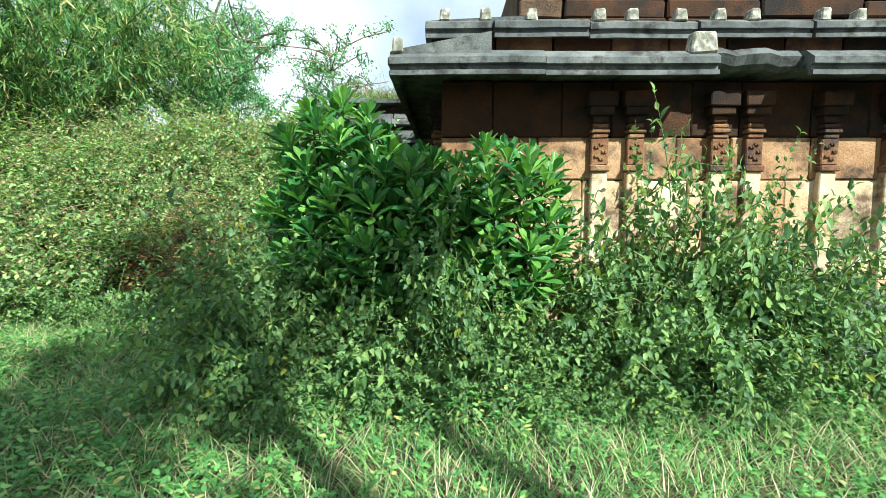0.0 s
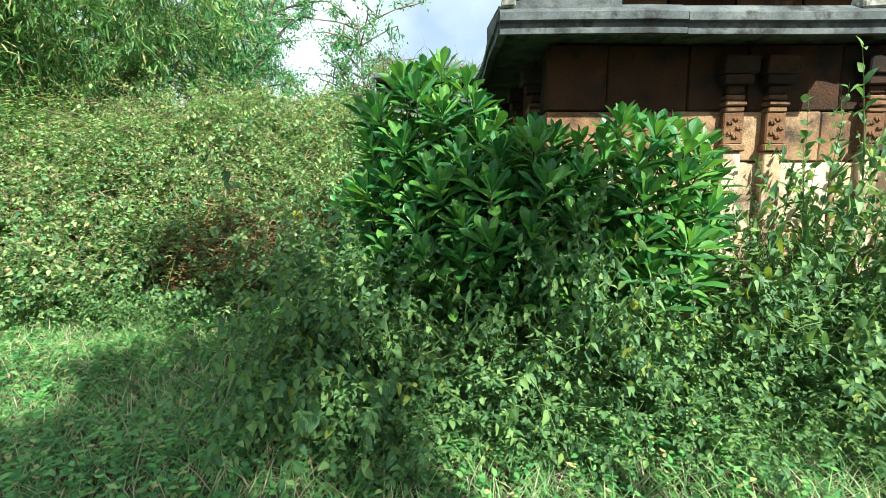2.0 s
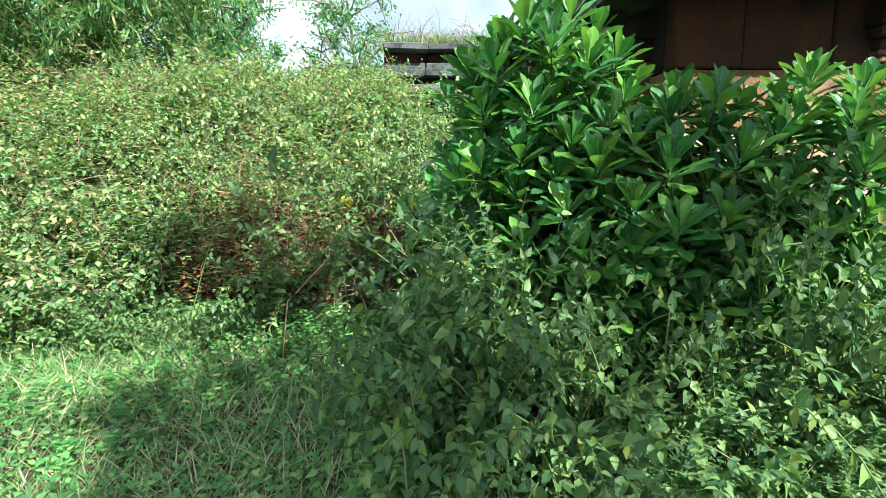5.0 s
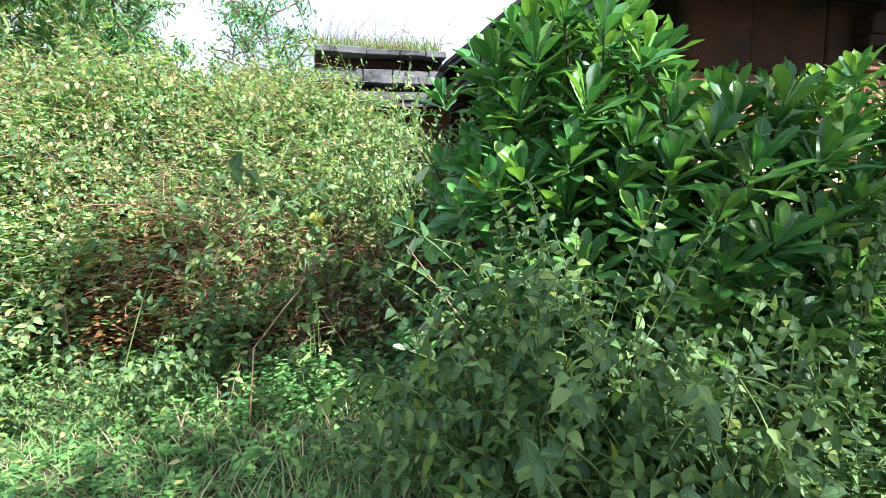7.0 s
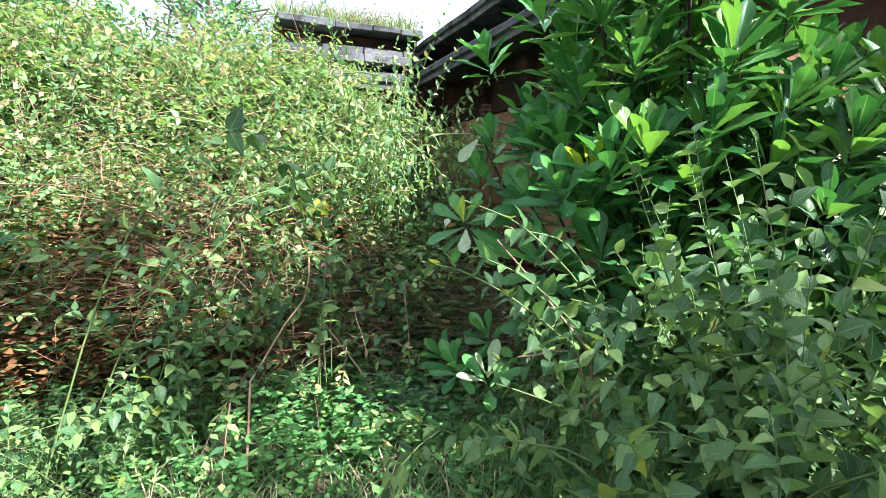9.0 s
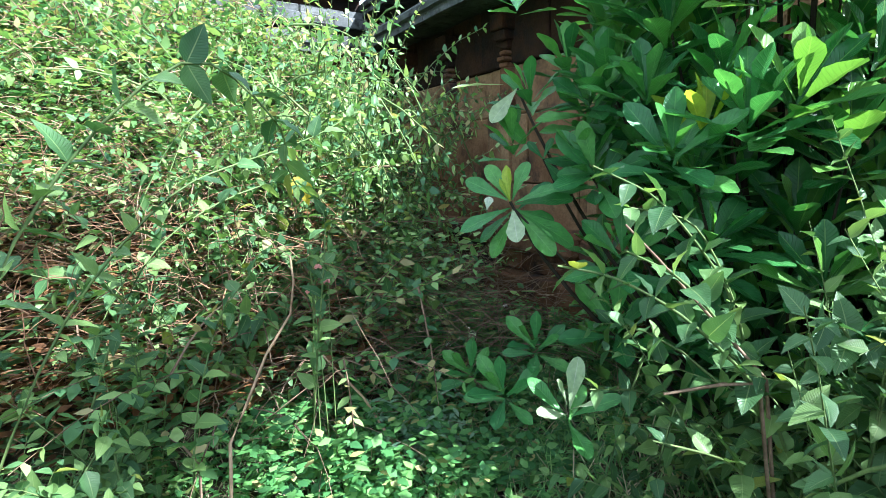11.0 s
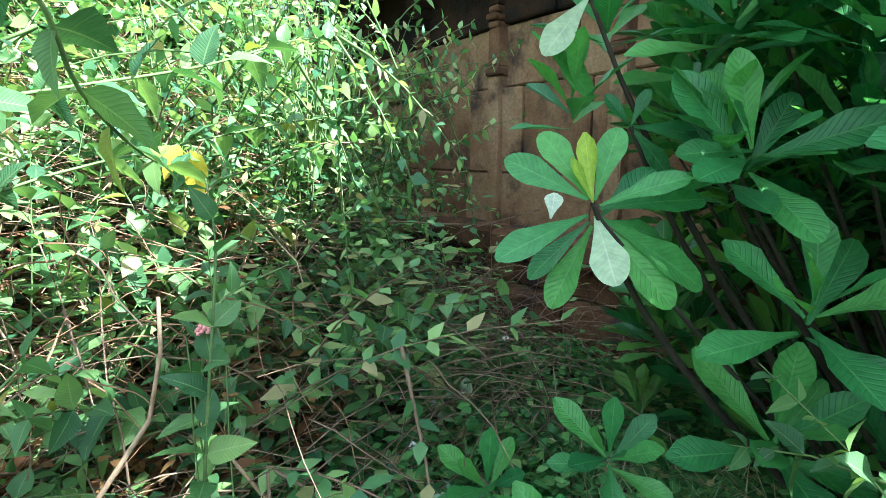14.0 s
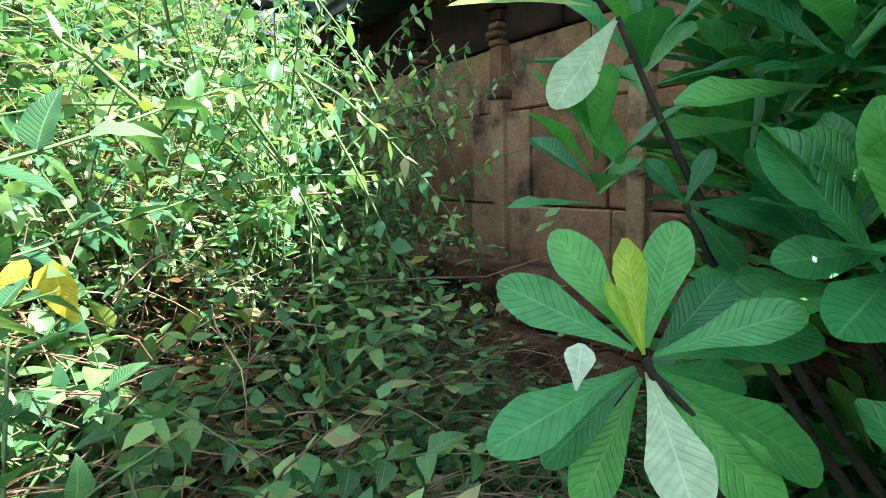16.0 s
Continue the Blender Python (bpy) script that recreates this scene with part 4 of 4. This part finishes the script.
tree("tree", "thin tree with sparse leaves behind the temple", -0.9, 15.0, 6.2, 2.2, 0.10, 26, 2600, 0.09, M_TREE, sag=0.9)
tree("tree", "distant leafy tree beyond the mound", -4.4, 20.0, 3.0, 2.4, 0.12, 20, 7000, 0.13, M_TREE, start=0.2)


# ---------------------------------------------------------------- single twigs and flowers
def twig(label, pts, r0, r1, mat):
    o = new("twig")
    o.location = pts[0]
    tagged(o, label, "twig")
    tube_part("stalk", o, mat, [np.array(pts) - np.array(pts[0])], [(r0, r1)], 6)
    return o


twig("pale curved dry vine stem rising from the weeds", [(-2.86, 5.22, 0.12), (-2.815, 5.306, 0.54), (-2.747, 5.396, 0.60), (-2.643, 5.532, 0.705), (-2.53, 5.602, 0.813), (-2.493, 5.661, 0.919), (-2.479, 5.733, 1.007)], 0.006, 0.004, M_STRAW)
twig("straight pale broken stick in the hollow", [(-2.16, 5.40, 0.14), (-2.252, 5.627, 0.392), (-2.387, 5.949, 0.596)], 0.006, 0.005, M_STRAW)
twig("thin brown vine reaching to the wall", [(-2.25, 6.62, 0.55), (-2.097, 6.633, 1.066), (-1.738, 6.609, 1.006), (-1.337, 6.562, 0.979), (-0.913, 6.493, 0.932), (-0.582, 6.391, 1.001)], 0.006, 0.003, M_TWIG)
twig("brown branch lying over the low leaves", [(-1.75, 4.25, 0.12), (-1.873, 4.298, 0.847), (-1.939, 4.344, 0.846), (-1.946, 4.403, 0.814), (-2.003, 4.44, 0.804)], 0.005, 0.0035, M_TWIG)
twig("slanting brown lantana branch", [(-1.75, 4.25, 0.14), (-1.808, 4.313, 0.834), (-1.867, 4.374, 0.932), (-1.973, 4.486, 1.108), (-2.027, 4.541, 1.191)], 0.005, 0.003, M_TWIG)


def flower(x, y, z, mat, r=0.011):
    """A small round flower head of many florets on a thin stalk."""
    o = new("flower")
    o.location = (x, y, float(ground_z(x, y)))
    tagged(o, "small pink lantana flower head" if mat is M_PINK else "tiny white flower cluster", "flower", "flowers")
    h = z - o.location.z
    tube_part("stalk", o, M_STEM, [arch((0, 0, 0), (0.02, 0.05, 1), h, 0.0, 6, 0.01)], [(0.0025, 0.0015)], 4)
    bm = bmesh.new()
    for k in range(14):
        a, e = k * 2.4, math.acos(1 - (k + 0.5) / 12)
        d = Vector((math.cos(a) * math.sin(e), math.sin(a) * math.sin(e), math.cos(e)))
        bmesh.ops.create_icosphere(bm, subdivisions=1, radius=r * 0.38, matrix=Matrix.Translation(Vector((0.02 * h, 0.05 * h, h)) + d * r))
    part("head", bm, mat, o)


for x, y, z in ((-2.46, 5.47, 0.99), (-2.44, 5.45, 0.94), (-2.50, 5.46, 0.91)):
    flower(x, y, z, M_PINK)
for x, y, z in ((-1.18, 6.37, 0.34), (-1.23, 6.31, 0.29), (-1.55, 6.05, 0.33), (-1.0, 6.2, 0.42), (-1.75, 5.9, 0.3), (-1.35, 6.55, 0.5), (-1.6, 6.3, 0.42)):
    flower(x, y, z, M_WHITE, 0.013)


def leafy_stem(label, pts, leaf, gap, mat=M_LAN, start=0.35, r=0.004):
    """One long creeper stem through pts, with pairs of leaves."""
    pts = np.array(pts, float)
    t = np.linspace(0, len(pts) - 1, 4 * len(pts))
    fine = np.stack([np.interp(t, np.arange(len(pts)), pts[:, k]) for k in range(3)], 1)
    for _ in range(3):
        fine[1:-1] = (fine[:-2] + 2 * fine[1:-1] + fine[2:]) / 4
    o = new("creeper_stem")
    o.location = pts[0]
    tagged(o, label, "creeper", "long creeper stems")
    tube_part("stem", o, M_STEM, [fine - pts[0]], [(r, r * 0.45)], 5)
    cloud_part("leaves", o, mat, leaf_cloud(SMALL_FINE, *leaves_on([fine - pts[0]], gap, leaf, 1.0, start)))
    return o


SMALL_FINE = grid_leaf(8, 4, 0.29, ovate, 0.30, 0.22, 0.10)
LONG = "long arching creeper stem with paired soft leaves"
first = leafy_stem(LONG, [(-3.60, 5.20, 0.10), (-3.25, 5.15, 1.20), (-2.83, 5.14, 1.66), (-2.604, 5.201, 1.449), (-2.59, 5.30, 1.36), (-2.50, 5.50, 1.28), (-2.374, 5.829, 1.252)], 0.095, 0.085)
leafy_stem(LONG, [(-3.55, 5.45, 0.12), (-3.20, 5.42, 0.95), (-2.88, 5.42, 1.30), (-2.62, 5.55, 1.38), (-2.35, 5.70, 1.46), (-2.10, 5.90, 1.58), (-1.90, 6.10, 1.64)], 0.085, 0.075)
leafy_stem(LONG, [(-3.30, 5.75, 0.20), (-3.00, 5.75, 1.05), (-2.70, 5.80, 1.24), (-2.30, 6.00, 1.33), (-1.90, 6.25, 1.42), (-1.50, 6.40, 1.40)], 0.075, 0.065)
leafy_stem(LONG, [(-2.40, 5.85, 0.20), (-2.44, 5.62, 0.80), (-2.43, 5.55, 1.03), (-2.247, 5.625, 1.062)], 0.075, 0.06)
leafy_stem(LONG, [(-2.50, 5.60, 0.15), (-2.47, 5.50, 0.70), (-2.45, 5.45, 0.95), (-2.42, 5.46, 1.15), (-2.41, 5.55, 1.25)], 0.085, 0.06)
leafy_stem(LONG, [(-2.95, 5.35, 0.12), (-2.90, 5.38, 0.60), (-2.80, 5.42, 0.90), (-2.68, 5.50, 1.00)], 0.09, 0.07)
SUNNY = "sunlit lantana branch reaching out with large glossy leaves"
for pts in ([(-1.55, 4.25, 0.12), (-1.75, 4.30, 0.75), (-2.05, 4.37, 1.02), (-2.22, 4.42, 1.12), (-2.34, 4.45, 1.15)],
            [(-1.50, 4.35, 0.12), (-1.70, 4.38, 0.80), (-1.98, 4.42, 1.08), (-2.15, 4.445, 1.156)],
            [(-1.45, 4.40, 0.12), (-1.65, 4.45, 0.95), (-1.95, 4.50, 1.25), (-2.159, 4.528, 1.329)],
            [(-1.45, 4.20, 0.12), (-1.60, 4.20, 0.70), (-1.74, 4.184, 0.976), (-1.98, 4.20, 1.05)],
            [(-1.60, 4.30, 0.12), (-1.75, 4.31, 0.45), (-1.895, 4.322, 0.657), (-2.10, 4.40, 0.74)],
            [(-1.40, 4.45, 0.12), (-1.55, 4.50, 0.90), (-1.72, 4.55, 1.18), (-1.93, 4.60, 1.22)],
            [(-1.45, 4.55, 0.12), (-1.60, 4.62, 0.50), (-1.717, 4.661, 0.648), (-1.95, 4.70, 0.70)],
            [(-1.35, 4.20, 0.12), (-1.50, 4.15, 0.85), (-1.62, 4.10, 1.10), (-1.85, 4.05, 1.16)],
            [(-1.20, 4.00, 0.12), (-1.40, 3.92, 0.80), (-1.60, 3.85, 1.02), (-1.85, 3.80, 1.05)]):
    leafy_stem(SUNNY, pts, 0.088, 0.062, start=0.3, r=0.005)
for b, wy, u, q in whorl((-1.558, 4.630, 1.43), (-0.15, -0.1, 1.0), 12, 0.21):
    leaf_object(shrub, me_y if b[2] > 1.37 else me_a, b, wy, u, q, "young_leaf" if b[2] > 1.37 else "leaf", 0.85)
# Top leaves of these low whorls are pale, light on them put into colour.
for c in ((-1.919, 4.802, 0.60), (-1.40, 6.03, 0.25)):
    for b, wy, u, q in whorl(c, (-0.25, -0.3, 0.9), 8, 0.16):
        leaf_object(shrub, me_p if b[2] > c[2] - 0.04 else me_h, b, wy, u, q, "pale_leaf" if b[2] > c[2] - 0.04 else "leaf")
for b, wy, u, q in whorl((-1.61, 4.99, 1.31), FACE, 9, 0.19):
    leaf_object(shrub, me_h, b, wy, u, q)
me_dry = arr_mesh("yellow_leaf", *SMALL_FINE[:2], M_YELLOW, SMALL_FINE[2])
leaf_object(first, me_dry, (-2.374, 5.829, 1.30), (0.05, -0.05, -1.0), (-0.5, -0.8, 0.1), 0.11, "yellow_leaf", 1.0)
leaf_object(first, me_dry, (-2.40, 5.80, 1.31), (-0.5, -0.1, -0.8), (-0.5, -0.8, 0.1), 0.08, "yellow_leaf", 0.8)

cloud_part("pale_weeds", None, M_MIST, leaf_cloud(NARROW_WIDE, *sprigs(90, (-2.25, -1.82), (5.42, 5.75), (0.12, 0.34), 0.06, 9)))
tagged(bpy.data.objects["pale_weeds"], "patch of pale grey-green feathery weeds in the hollow", "weeds")

# bare vines on the rear roof
vine_paths = [arch((rng.uniform(-2.0, -0.3), rng.uniform(RY - 0.1, RY + 0.6), 3.53), (rng.normal(0, 0.9), rng.normal(0, 0.5), 1.0), rng.uniform(0.35, 0.9), 1.2, 7, 0.16) for _ in range(150)]
roof_vines = tube_part("roof_vines", None, M_TWIG, vine_paths, [(0.006, 0.002)] * len(vine_paths), 3, kind="stuff")
tagged(roof_vines, "bare brown vines straggling over the rear roof", "vines")
